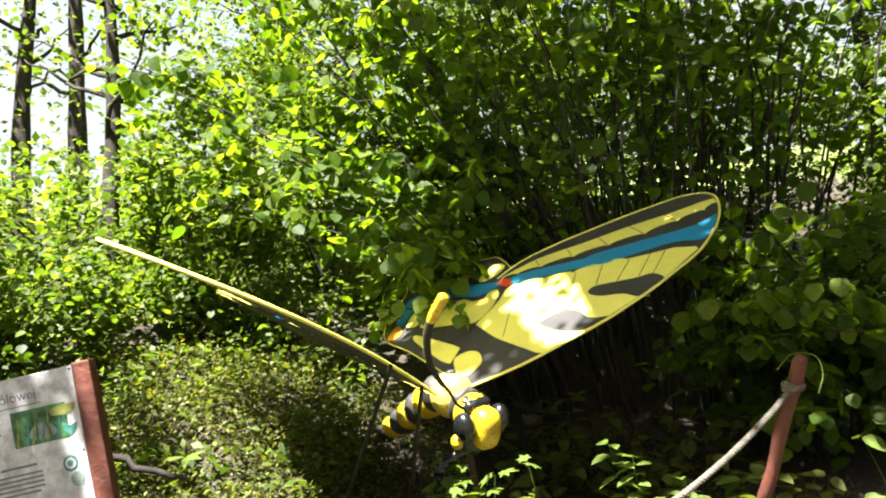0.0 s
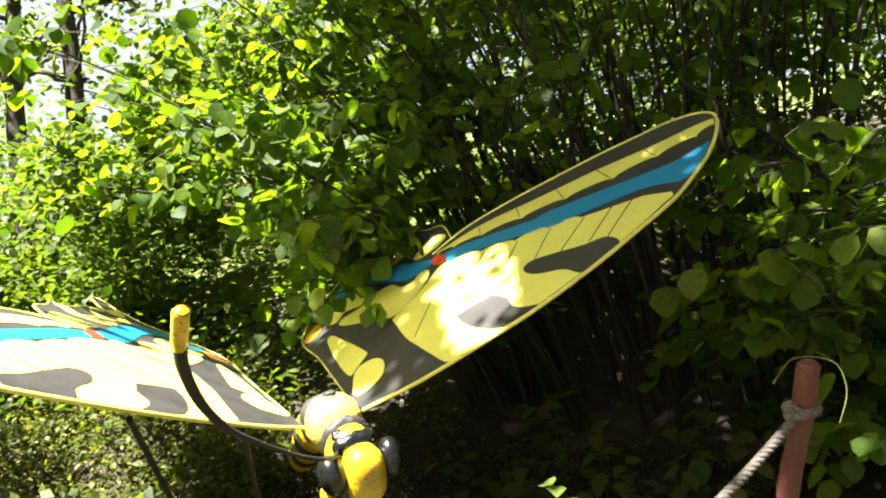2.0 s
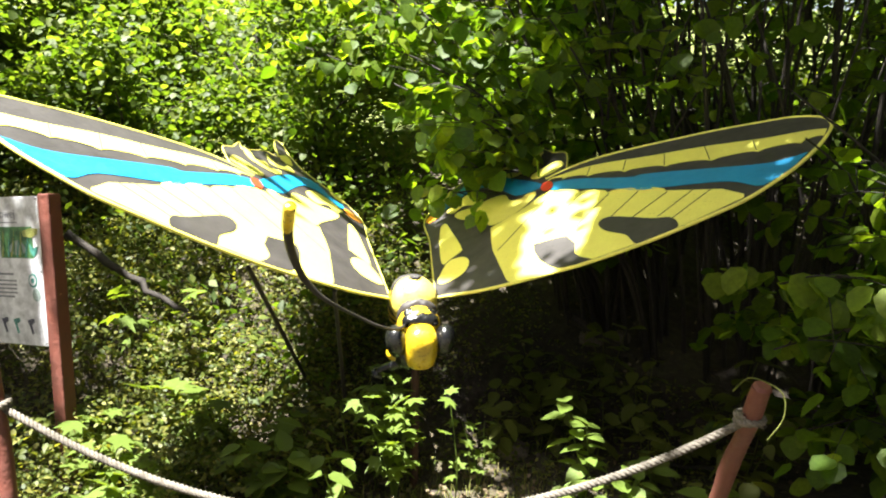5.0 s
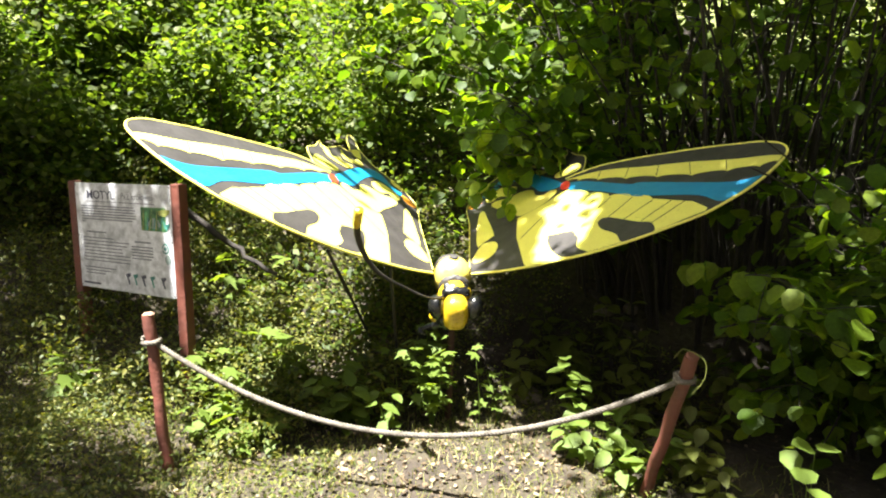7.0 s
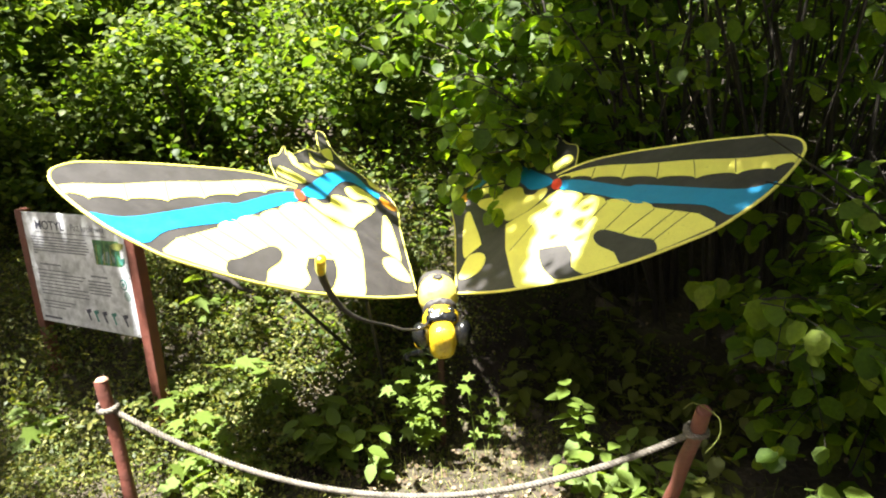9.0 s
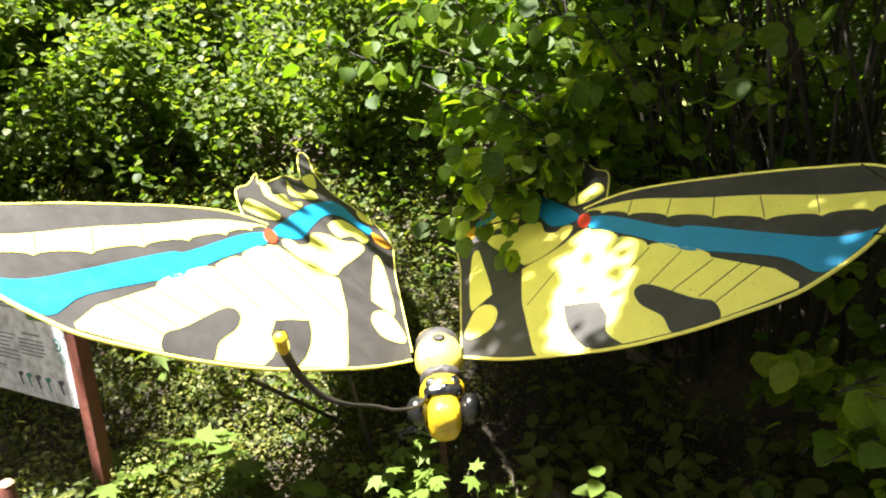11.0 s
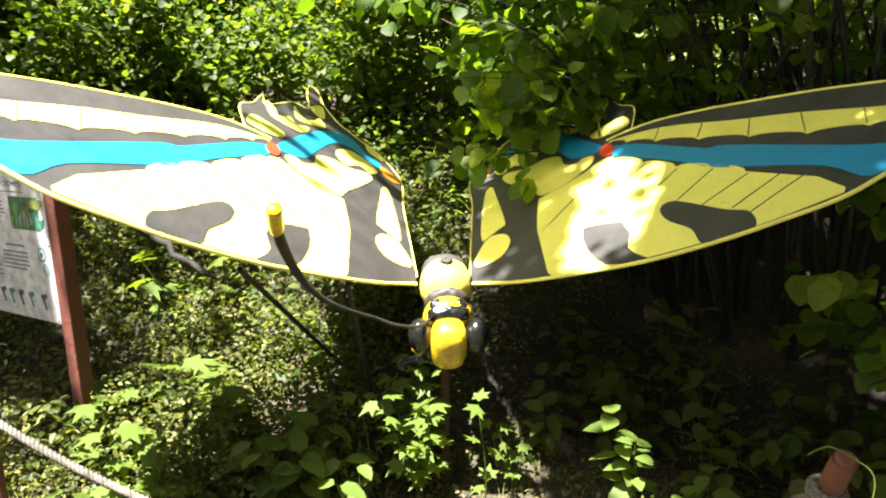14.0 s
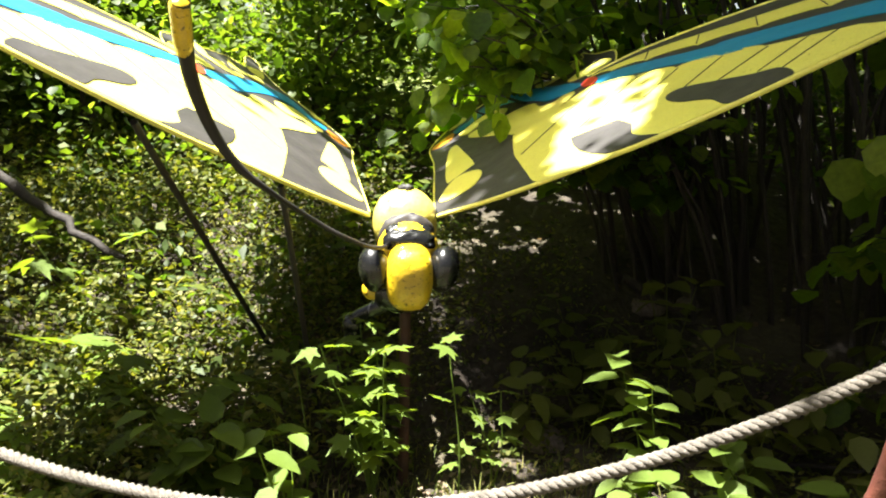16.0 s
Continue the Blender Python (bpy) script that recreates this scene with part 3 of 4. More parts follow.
def build_board():
    w, h = 1.06, 0.79
    a, b = Vector((-2.76, 2.38, 0)), Vector((-1.70, 2.405, 0))
    angle = math.degrees(math.atan2(b.y - a.y, b.x - a.x))
    mid = (a + b) / 2
    root = holder("information_board", pose(mid.x, mid.y, 0.1, -2.0, -4.5, angle), "white printed butterfly information board between two red-brown wooden posts", "sign")
    for s in (-1, 1):
        bm = box(bmesh.new(), (0.085, 0.075, 1.74), (s * (w / 2 + 0.0425), 0.02, 0.585), 0.006)
        part("post", bm, RUST, root, "square red-brown painted wooden post")
    panel = part("panel", box(bmesh.new(), (w, 0.012, h), (0, -0.012, 0.655 + h / 2), 0.003), PANEL, root, "white plastic panel with printed text and pictures")
    face = -0.0185

    def spot(u, v):
        return Vector((-w / 2 + u * w, face, 0.655 + h * (1 - v)))

    def bar(u0, u1, v, high, mat, name="text_line"):
        c = spot((u0 + u1) / 2, v)
        part(name, box(bmesh.new(), ((u1 - u0) * w, 0.0012, high), c), mat, panel)

    def flat(name, points, mat, lift=0.0, label=""):
        bm = bmesh.new()
        f = bm.faces.new([bm.verts.new(spot(u, v) + Vector((0, -lift, 0))) for u, v in points])
        made = bmesh.ops.extrude_face_region(bm, geom=[f])
        bmesh.ops.translate(bm, vec=(0, -0.001, 0), verts=[g for g in made["geom"] if isinstance(g, bmesh.types.BMVert)])
        part(name, bm, mat, panel, label)

    def words(text, u, v, size, mat, bold=0.0, stretch=1.0):
        ob = part("title", text_mesh(text, size, mat, bold), mat, panel)
        ob.matrix_local = Matrix.Translation(spot(u, v) + Vector((0, -0.0005, 0))) @ pose(0, 0, 0, 90, 0, 0) @ Matrix.Diagonal((stretch, 1, 1, 1))

    words("MOTYL", 0.13, 0.145, 0.085, INK, 0.001, 1.15)
    words("Pa\u017a kr\u00f3lowej", 0.50, 0.14, 0.066, PALEINK, 0.0, 0.98)
    bar(0.12, 0.84, 0.172, 0.004, INK, "rule")
    lines = random.Random(3)
    for k in range(7):
        bar(0.06, 0.64 + lines.uniform(-0.03, 0.03) if k < 6 else 0.10, 0.215 + 0.0245 * k, 0.009, PALEINK)
    bar(0.10, 0.32, 0.46, 0.012, PALEINK)
    for k in range(8):
        bar(0.06, lines.choice((0.40, 0.48, 0.53, 0.56)), 0.515 + 0.031 * k, 0.008, PALEINK)
    bar(0.62, 0.78, 0.52, 0.012, PALEINK)
    for k in range(5):
        bar(0.58, 0.80 - 0.02 * (k == 4), 0.565 + 0.027 * k, 0.009, PALEINK)
    for k in range(3):
        bar(0.06, 0.40 - 0.06 * k, 0.80 + 0.028 * k, 0.008, PALEINK)
    bar(0.03, 0.22, 0.955, 0.014, INK, "logo_bar")
    flat("photo", [(0.70, 0.20), (0.945, 0.20), (0.945, 0.41), (0.70, 0.41)], PRINTGREEN, label="green nature photo")
    flat("leaf_print", [(0.83 + 0.06 * math.cos(t) + 0.01 * math.sin(2 * t), 0.34 + 0.05 * math.sin(t)) for t in np.arange(18) * math.pi / 9], PRINTGREY, 0.0015)
    for k in range(9):
        u, lean = 0.71 + 0.022 * k, lines.uniform(-0.03, 0.05)
        flat("blade_print", [(u, 0.405), (u + 0.010, 0.405), (u + 0.5 * lean + 0.010, 0.31), (u + lean, 0.215 + 0.03 * (k % 3)), (u + 0.5 * lean, 0.32)], (PRINTOLIVE, PRINTGREEN, PRINTTEAL)[k % 3], 0.003, "slender printed grass blade")
    flat("wing_print", [(0.87, 0.23), (0.93, 0.21), (0.99, 0.215), (0.985, 0.25), (0.94, 0.275), (0.88, 0.265)], PRINTOLIVE, 0.0015)
    flat("wing_print", [(0.92, 0.31), (0.945, 0.345), (0.985, 0.33), (0.975, 0.37), (0.95, 0.40), (0.925, 0.37)], PRINTTEAL, 0.0015)
    for r, c, mat, lift in ((0.048, (0.925, 0.56), PRINTTEAL, 0.0), (0.034, (0.925, 0.56), PANEL, 0.0012), (0.018, (0.925, 0.56), PRINTTEAL, 0.0024), (0.045, (0.945, 0.655), PRINTGREY, 0.0)):
        flat("ring_print", [(c[0] + 0.7 * r * math.cos(t), c[1] + r * math.sin(t)) for t in np.arange(14) * math.pi / 7], mat, lift)
    for k, u in enumerate((0.50, 0.575, 0.66, 0.75, 0.86)):
        flat("stage_print", [(u, 0.83), (u + 0.05, 0.815), (u + 0.055, 0.84), (u + 0.03, 0.86), (u + 0.045, 0.92), (u + 0.03, 0.925), (u + 0.012, 0.86)], (INK, PRINTTEAL)[k % 2], 0.0, "small dark caterpillar drawing")
    for u in (0.01, 0.99):
        for v in (0.02, 0.5, 0.98):
            c = spot(u, v)
            bm = bmesh.new()
            bmesh.ops.create_cone(bm, cap_ends=True, segments=10, radius1=0.006, radius2=0.004, depth=0.004, matrix=Matrix.Translation(c) @ pose(0, 0, 0, 90, 0, 0))
            part("screw", bm, IRON, panel)


build_board()


# ---- rope barrier ----
POST_L = (Vector((-0.985, 1.70, 0.03)), Vector((-1.115, 1.71, 0.985)))
POST_R = (Vector((1.405, 3.12, 0.06)), Vector((1.662, 2.725, 1.08)))


def build_post(foot, head, label, end=WOODEND):
    d = (head - foot).normalized()
    foot = foot - d * 0.06
    root = holder("barrier_post", Matrix.Translation(foot), label, "post", "barrier posts")
    n = 14
    path = np.array([tuple((head - foot) * (k / (n - 1))) for k in range(n)])
    path[:, :2] += 0.004 * np.sin(np.arange(n)[:, None] * np.array([1.3, 0.9]))
    part("pole", tube("pole", path, 0.034 + 0.002 * np.sin(np.arange(n) * 1.7), RUST, 14), RUST, root, "round red-brown painted wooden pole")
    bm = bmesh.new()
    bmesh.ops.create_cone(bm, cap_ends=True, segments=14, radius1=0.034, radius2=0.024, depth=0.012, matrix=Matrix.Translation(head - foot + d * 0.004) @ d.to_track_quat("Z", "Y").to_matrix().to_4x4())
    part("cut_end", bm, end, root, "worn cut end")


build_post(*POST_L, "round red-brown barrier post with a worn pale top")
build_post(*POST_R, "leaning round red-brown barrier post under hazel leaves", RUST)


def rope_strands(path, radius, turns_per_metre, strands=3):
    """Twisted strands round a path."""
    path = np.asarray(path, float)
    steps = np.r_[0, np.cumsum(np.linalg.norm(np.diff(path, axis=0), axis=1))]
    n = int(steps[-1] * turns_per_metre * 10)
    s = np.linspace(0, steps[-1], n)
    p = np.stack([np.interp(s, steps, path[:, k]) for k in range(3)], -1)
    along = np.gradient(p, axis=0)
    along /= np.linalg.norm(along, axis=1, keepdims=True)
    u = np.cross(along, (0.0, 0.0, 1.0))
    u /= np.linalg.norm(u, axis=1, keepdims=True) + 1e-9
    v = np.cross(along, u)
    out = []
    for k in range(strands):
        a = s * turns_per_metre * 2 * np.pi + k * 2 * np.pi / strands
        q = p + radius * 0.52 * (np.cos(a)[:, None] * u + np.sin(a)[:, None] * v)
        out.append(tube_arrays(q, radius * 0.56, 6))
    return joined(out)


def build_rope():
    a = POST_L[0].lerp(POST_L[1], 0.84)
    b = POST_R[0].lerp(POST_R[1], 0.86)
    root = holder("barrier_rope", Matrix.Translation(a), "thick weathered grey twisted rope sagging between two posts", "rope")
    s = np.linspace(0, 1, 60)
    sag = 0.44
    path = np.outer(s, b - a)
    path[:, 2] -= sag * 4 * s * (1 - s)
    v, f = rope_strands(path, 0.0155, 17)
    part("rope", mesh_of("rope", v, f, ROPE), ROPE, root)
    for end, post in ((Vector((0, 0, 0)), POST_L), (b - a, POST_R)):
        t = np.linspace(0, 2 * np.pi * 1.7, 50)
        loop = np.stack([0.043 * np.cos(t), 0.043 * np.sin(t), 0.02 * t / 6 - 0.02], -1) + np.array(end)
        v, f = rope_strands(loop, 0.0155, 17)
        part("knot", mesh_of("knot", v, f, ROPE), ROPE, root, "rope end wound round the post")


build_rope()


def build_grass_loop():
    """A long dry grass stalk that hangs in a loop over the leaning post."""
    head = np.array(POST_R[1])
    line = smooth_path([(-0.10, 0.06, -0.05), (-0.07, 0.02, 0.0), (-0.04, -0.01, 0.03), (0.02, -0.03, 0.025), (0.07, -0.03, -0.01), (0.075, -0.04, -0.09), (0.03, -0.06, -0.17)], 6)
    ob = part("grass_stalk", tube("grass_stalk", line, np.linspace(0.003, 0.0018, len(line)), GRASS, 6), GRASS)
    ob.matrix_world = Matrix.Translation(head)
    tagged(ob, "dry yellow grass stalk looped over the barrier post", "grass stalk")


build_grass_loop()


# ---- hazel bushes ----
def keep_clear(p):
    """Leaves hang clear of the model's wings, the board and the walking line."""
    r = p - np.array([-0.078, 3.325, 1.088])
    ca, sa = 0.803, 0.596
    lat, back = r[:, 0] * ca + r[:, 1] * sa, -r[:, 0] * sa + r[:, 1] * ca
    wing = RISE * (np.abs(lat) - ROOT) + TAILRISE * back
    above = r[:, 2] - wing
    bad = (back < 0.62) & (lat > -2.3) & (lat < 1.35) & (r[:, 2] > -0.75)
    bad |= (back < 0.0) & (lat >= 1.35) & (lat < 1.85) & (above > -0.25)
    bad |= (back < 1.75) & (np.abs(lat) < 1.2) & (np.abs(above) < 0.09)
    bad |= (back < 1.5) & (lat < -0.3)
    bad |= (lat < -0.9) & (back < 1.75) & (r[:, 2] < 1.6)
    bad &= ~((lat > 0.02) & (lat < 0.5) & (back > 0.28) & (above > 0.10) & (r[:, 2] < 1.5))
    return ~bad


def sunny(p, gen):
    """True where a leaf stays: leaves are taken out along the sun's line so that sun falls on the left wing, the head,
    part of the right wing and the ground before the bank, with flecks of shade left."""
    r = p - np.array([-0.078, 3.325, 1.088])
    ca, sa = 0.803, 0.596
    q = np.stack([r[:, 0] * ca + r[:, 1] * sa, -r[:, 0] * sa + r[:, 1] * ca, r[:, 2]], -1)
    w = np.array([SUN.x * ca + SUN.y * sa, -SUN.x * sa + SUN.y * ca, SUN.z])
    chance = gen.random(len(p))
    gone = np.zeros(len(p), bool)
    for side in (-1, 1):
        def over(v, k):
            return v[..., 2] - RISE * (side * v[..., 0] - ROOT * k) - TAILRISE * v[..., 1]
        s = over(q, 1) / over(w, 0)
        land = q - s[:, None] * w
        lat, back = side * land[:, 0], land[:, 1]
        if side < 0:
            gone |= (s > 0) & (lat > 0.05) & (lat < 1.7) & (back < 0.36) & (back > -1.15)
        else:
            patch = ((lat - 0.73 - 0.15 * (back + 0.1)) / 0.23) ** 2 + ((back + 0.10) / 0.42) ** 2
            gone |= (s > 0) & (patch < 1) & (chance < 0.97)
            gone |= (s > 0) & (np.abs(lat) < 0.2) & (back < 0.2) & (back > -0.5) & (chance < 0.95)
    s = (p[:, 2] - 0.25) / SUN.z
    x, y = p[:, 0] - s * SUN.x, p[:, 1] - s * SUN.y
    gone |= (((x - 0.28) / 0.95) ** 2 + ((y - 2.75) / 0.62) ** 2 < 1) & (chance < 0.96)
    gone |= (((x - 0.83) / 0.22) ** 2 + ((y - 3.40) / 0.22) ** 2 < 1) & (chance < 0.95)
    gone |= (((x - 1.15) / 0.28) ** 2 + ((y - 3.15) / 0.22) ** 2 < 1) & (chance < 0.85)
    gone |= (((x - 2.15) / 0.25) ** 2 + ((y - 3.05) / 0.25) ** 2 < 1) & (chance < 0.85)
    gone |= (((x + 0.3) / 0.32) ** 2 + ((y - 2.85) / 0.25) ** 2 < 1) & (chance < 0.85)
    gone |= (x < -0.25) & (x > -1.75) & (y > 1.65) & (y < 4.2) & (chance < 0.78 + 0.4 * np.sin(5 * x + 2 * y) * np.cos(4 * y))
    gone |= (x <= -1.9) & (x > -3.4) & (y > 2.75) & (y < 4.2) & (chance < 0.3)
    return ~gone


def open_view(p, gen):
    """True where a leaf stays: foliage is thinned in a wedge fitted to the camera's first view, through which trunks,
    meadow and sky show.
    """
    x, y, z = p[:, 0] - 0.13, p[:, 1] + 1.07, p[:, 2] - 1.6
    far = np.hypot(x, y)
    az, el = np.degrees(np.arctan2(-x, y)), np.degrees(np.arctan2(z, far))
    return ~((az > 24.0) & (az < 33) & (el > 5.5 + 1.5 * np.sin(az)) & (far > 4.5) & (gen.random(len(p)) < 0.84))


def arch(base, tip, lift=0.35, n=14, wob=0.03, gen=None):
    s = np.linspace(0, 1, n)[:, None]
    p = base + (tip - base) * s
    flat_part = (tip - base) * np.array([1, 1, 0])
    p = p - flat_part * (s - s ** 1.5) * 0.9
    p[:, 2] += lift * (np.sin(np.pi * s[:, 0]))
    p += np.cumsum(gen.normal(0, wob * 0.25, (n, 3)), axis=0) * np.sin(np.pi * s)
    return p


def build_hazel(name, bases, tips, twigs, per_twig, label, seed, size=(0.05, 0.085), thick=0.014, start=0.25):
    gen = np.random.default_rng(seed)
    root_at = np.mean(bases, 0)
    root_at[2] = height(root_at[0], root_at[1])
    root = holder(name, Matrix.Translation(root_at), label, "bush")
    places, heads, pitch = [], [], []
    for base, tip in zip(bases, tips):
        base = np.array([base[0], base[1], height(base[0], base[1]) - 0.05])
        path = arch(base, np.array(tip), 0.3, 14, 0.06, gen)
        pieces = [tube_arrays(path - root_at, np.linspace(thick * gen.uniform(0.7, 1.3), 0.004, len(path)), 6)]
        for _ in range(twigs):
            s = start + (1 - start) * gen.random() ** 0.8
            i = min(int(s * 13), 12)
            at = path[i] + (path[i + 1] - path[i]) * (s * 13 - i if i < 13 else 0)
            a = gen.uniform(0, 2 * np.pi)
            length = gen.uniform(0.25, 0.75)
            k = np.linspace(0, 1, 6)[:, None]
            d = np.array([np.cos(a), np.sin(a), gen.uniform(-0.1, 0.6)])
            tw = at + d * k * length + np.array([0, 0, -1]) * (k ** 2) * length * gen.uniform(0.1, 0.5)
            if keep_clear(tw).all():
                pieces.append(tube_arrays(tw - root_at, np.linspace(0.004, 0.0012, 6), 4))
            m = per_twig
            f = np.sort(gen.random(m)) * 0.95 + 0.05
            q = np.stack([np.interp(f, k[:, 0], tw[:, c]) for c in range(3)], -1)
            places.append(q + gen.normal(0, 0.018, (m, 3)))
            heads.append(a - np.pi / 2 + np.where(np.arange(m) % 2 == 0, 0.9, -0.9) + gen.normal(0, 0.4, m))
            pitch.append(gen.normal(-0.65, 0.4, m))
        v, f4 = joined(pieces)
        part("stem", mesh_of("stem", v, f4, TWIG), TWIG, root, "slender brown hazel stem")
    places, heads, pitch = np.concatenate(places), np.concatenate(heads), np.concatenate(pitch)
    ok = keep_clear(places) & sunny(places, gen) & open_view(places, gen) & (places[:, 2] > height(places[:, 0], places[:, 1]) + 0.08)
    ok &= ~((places[:, 0] > 0.35) & (places[:, 2] > 1.25) & (places[:, 2] < 3.3) & (places[:, 1] > 3.9) & (places[:, 0] < 3.0) & (gen.random(len(places)) < 0.6))
    places, heads, pitch = places[ok], heads[ok], pitch[ok]
    n = len(places)
    v, f = scatter(ROUND, places - root_at, heads, pitch, gen.normal(0, 0.35, n), gen.uniform(*size, n) * gen.choice([0.7, 1.0, 1.15], n))
    part("crown", mesh_of("crown", v, f, HAZEL), HAZEL, root, "layered sprays of round bright green leaves")


gen = np.random.default_rng(11)
N = 56
bases = np.stack([gen.uniform(0.1, 2.3, N), gen.uniform(4.9, 6.0, N), np.zeros(N)], -1)
u = np.clip((bases[:, 0] - 0.1) / 2.2 + gen.normal(0, 0.22, N), 0, 1)
tips = np.stack([-2.3 + 5.8 * u, 4.5 + 2.6 * gen.random(N), 3.0 + 2.8 * gen.random(N)], -1)
extra = np.array([(-0.30, 4.35, 1.75), (-0.10, 4.25, 2.05), (0.25, 4.7, 2.4), (-0.6, 4.6, 2.3), (-1.2, 4.6, 2.6), (-1.8, 4.45, 2.6), (-1.6, 4.9, 3.1), (-1.9, 4.8, 3.3), (-0.5, 4.9, 3.0), (0.9, 4.7, 2.6),
                  (-0.45, 4.30, 1.60), (-0.20, 4.30, 1.85), (-0.40, 4.55, 2.20), (0.0, 4.45, 1.75), (-0.55, 4.55, 1.85), (0.15, 4.6, 2.7), (0.6, 4.8, 3.2), (1.2, 4.7, 3.4), (1.7, 4.5, 3.0), (-0.17, 3.95, 1.60), (-0.08, 3.98, 1.85), (-0.25, 4.05, 1.75), (-0.12, 4.1, 2.05), (-0.3, 4.2, 2.3)])
bases = np.concatenate([bases, np.stack([gen.uniform(0.2, 0.9, len(extra)), gen.uniform(5.0, 5.6, len(extra)), np.zeros(len(extra))], -1)])
tips = np.concatenate([tips, extra])
build_hazel("hazel_bush", bases, tips, 14, 7, "tall many-stemmed hazel bush with round sunlit leaves", 21, (0.085, 0.14), 0.015, 0.33)
N = 64
bases = np.stack([gen.uniform(0.7, 3.6, N), gen.uniform(5.0, 6.8, N), np.zeros(N)], -1)
tips = bases + np.stack([(bases[:, 0] - 1.9) * 0.9 + gen.normal(0, 0.6, N), gen.normal(-0.3, 0.4, N), gen.uniform(3.2, 5.6, N)], -1)
build_hazel("hazel_bush", bases, tips, 7, 6, "old hazel thicket of many dark upright stems, leafy only high up", 23, (0.08, 0.13), 0.018, 0.5)
N = 44
bases = np.stack([gen.uniform(2.0, 3.4, N), gen.uniform(4.2, 5.4, N), np.zeros(N)], -1)
tips = np.stack([gen.uniform(1.45, 4.2, N), gen.uniform(3.2, 4.9, N), gen.uniform(0.4, 2.2, N)], -1)
build_hazel("hazel_bush", bases, tips, 17, 8, "dense hazel bush with large shaded leaves beside the barrier", 22, (0.085, 0.135), 0.016)


# ---- shrubs and trees of the bank ----
def build_shrub(name, x, y, wide, high, leaves, label, seed, mat, size, clumps=70):
    gen = np.random.default_rng(seed)
    z = float(height(x, y))
    root = holder(name, Matrix.Translation((x, y, z)), label, "shrub", "shrubs of the bank")
    d = gen.normal(0, 1, (clumps, 3))
    d /= np.linalg.norm(d, axis=1, keepdims=True)
    r = gen.uniform(0.45, 1.0, clumps)[:, None]
    c = d * r * np.array([wide, wide, high * 0.5]) + np.array([0, 0, high * 0.52])
    c[:, 2] = np.maximum(c[:, 2], 0.1)
    m = leaves // clumps
    p = np.repeat(c, m, 0) + gen.normal(0, 1, (clumps * m, 3)) * np.array([0.15, 0.15, 0.10]) * wide ** 0.5
    ok = keep_clear(p + np.array([x, y, z])) & sunny(p + np.array([x, y, z]), gen) & open_view(p + np.array([x, y, z]), gen) & (p[:, 2] > 0.03)
    p = p[ok]
    n = len(p)
    v, f = scatter(ROUND if size > 0.05 else SMALL, p, gen.uniform(0, 6.28, n), gen.normal(-0.3, 0.5, n), gen.normal(0, 0.4, n), gen.uniform(0.7, 1.3, n) * size)
    part("crown", mesh_of("crown", v, f, mat), mat, root, "loose clumps of small leaves with gaps")
    for k in range(5):
        tip = c[gen.integers(clumps)]
        path = arch(np.array([gen.normal(0, 0.08), gen.normal(0, 0.08), -0.05]), tip, 0.15, 10, 0.05, gen)
        part("stem", tube("stem", path, np.linspace(0.02, 0.005, 10), BARK, 6), BARK, root)


SHRUBS = [(-4.5, 2.9, 0.9, 1.5), (-3.4, 4.4, 0.9, 1.5), (-4.9, 4.6, 1.1, 1.5), (-2.4, 5.6, 1.0, 1.9), (-5.9, 3.0, 1.1, 1.9), (-3.8, 6.2, 1.1, 1.5), (-1.4, 6.9, 1.2, 2.4),
          (-6.8, 5.6, 1.4, 2.8), (0.6, 7.8, 1.4, 3.0), (2.8, 7.4, 1.4, 3.2), (4.6, 5.6, 1.4, 3.4), (-2.6, 9.3, 1.6, 3.0), (4.6, 3.4, 1.2, 2.6), (-8.4, 3.6, 1.6, 3.0), (-5.3, 1.4, 1.1, 2.2), (-6.0, 7.0, 1.2, 2.3), (-4.7, 7.7, 1.1, 1.6), (-7.4, 7.8, 1.3, 2.6),
          (2.0, 9.0, 1.5, 3.0), (3.8, 8.6, 1.5, 3.0), (5.6, 7.4, 1.5, 3.2), (6.4, 5.8, 1.4, 3.0)]
for k, (x, y, w, h) in enumerate(SHRUBS):
    build_shrub("shrub", x, y, w, h, 5600, "leafy green shrub with small sunlit leaves on the bank", 100 + k, SHRUB, 0.062 if k not in (2, 5, 7, 11) else 0.08, 75)


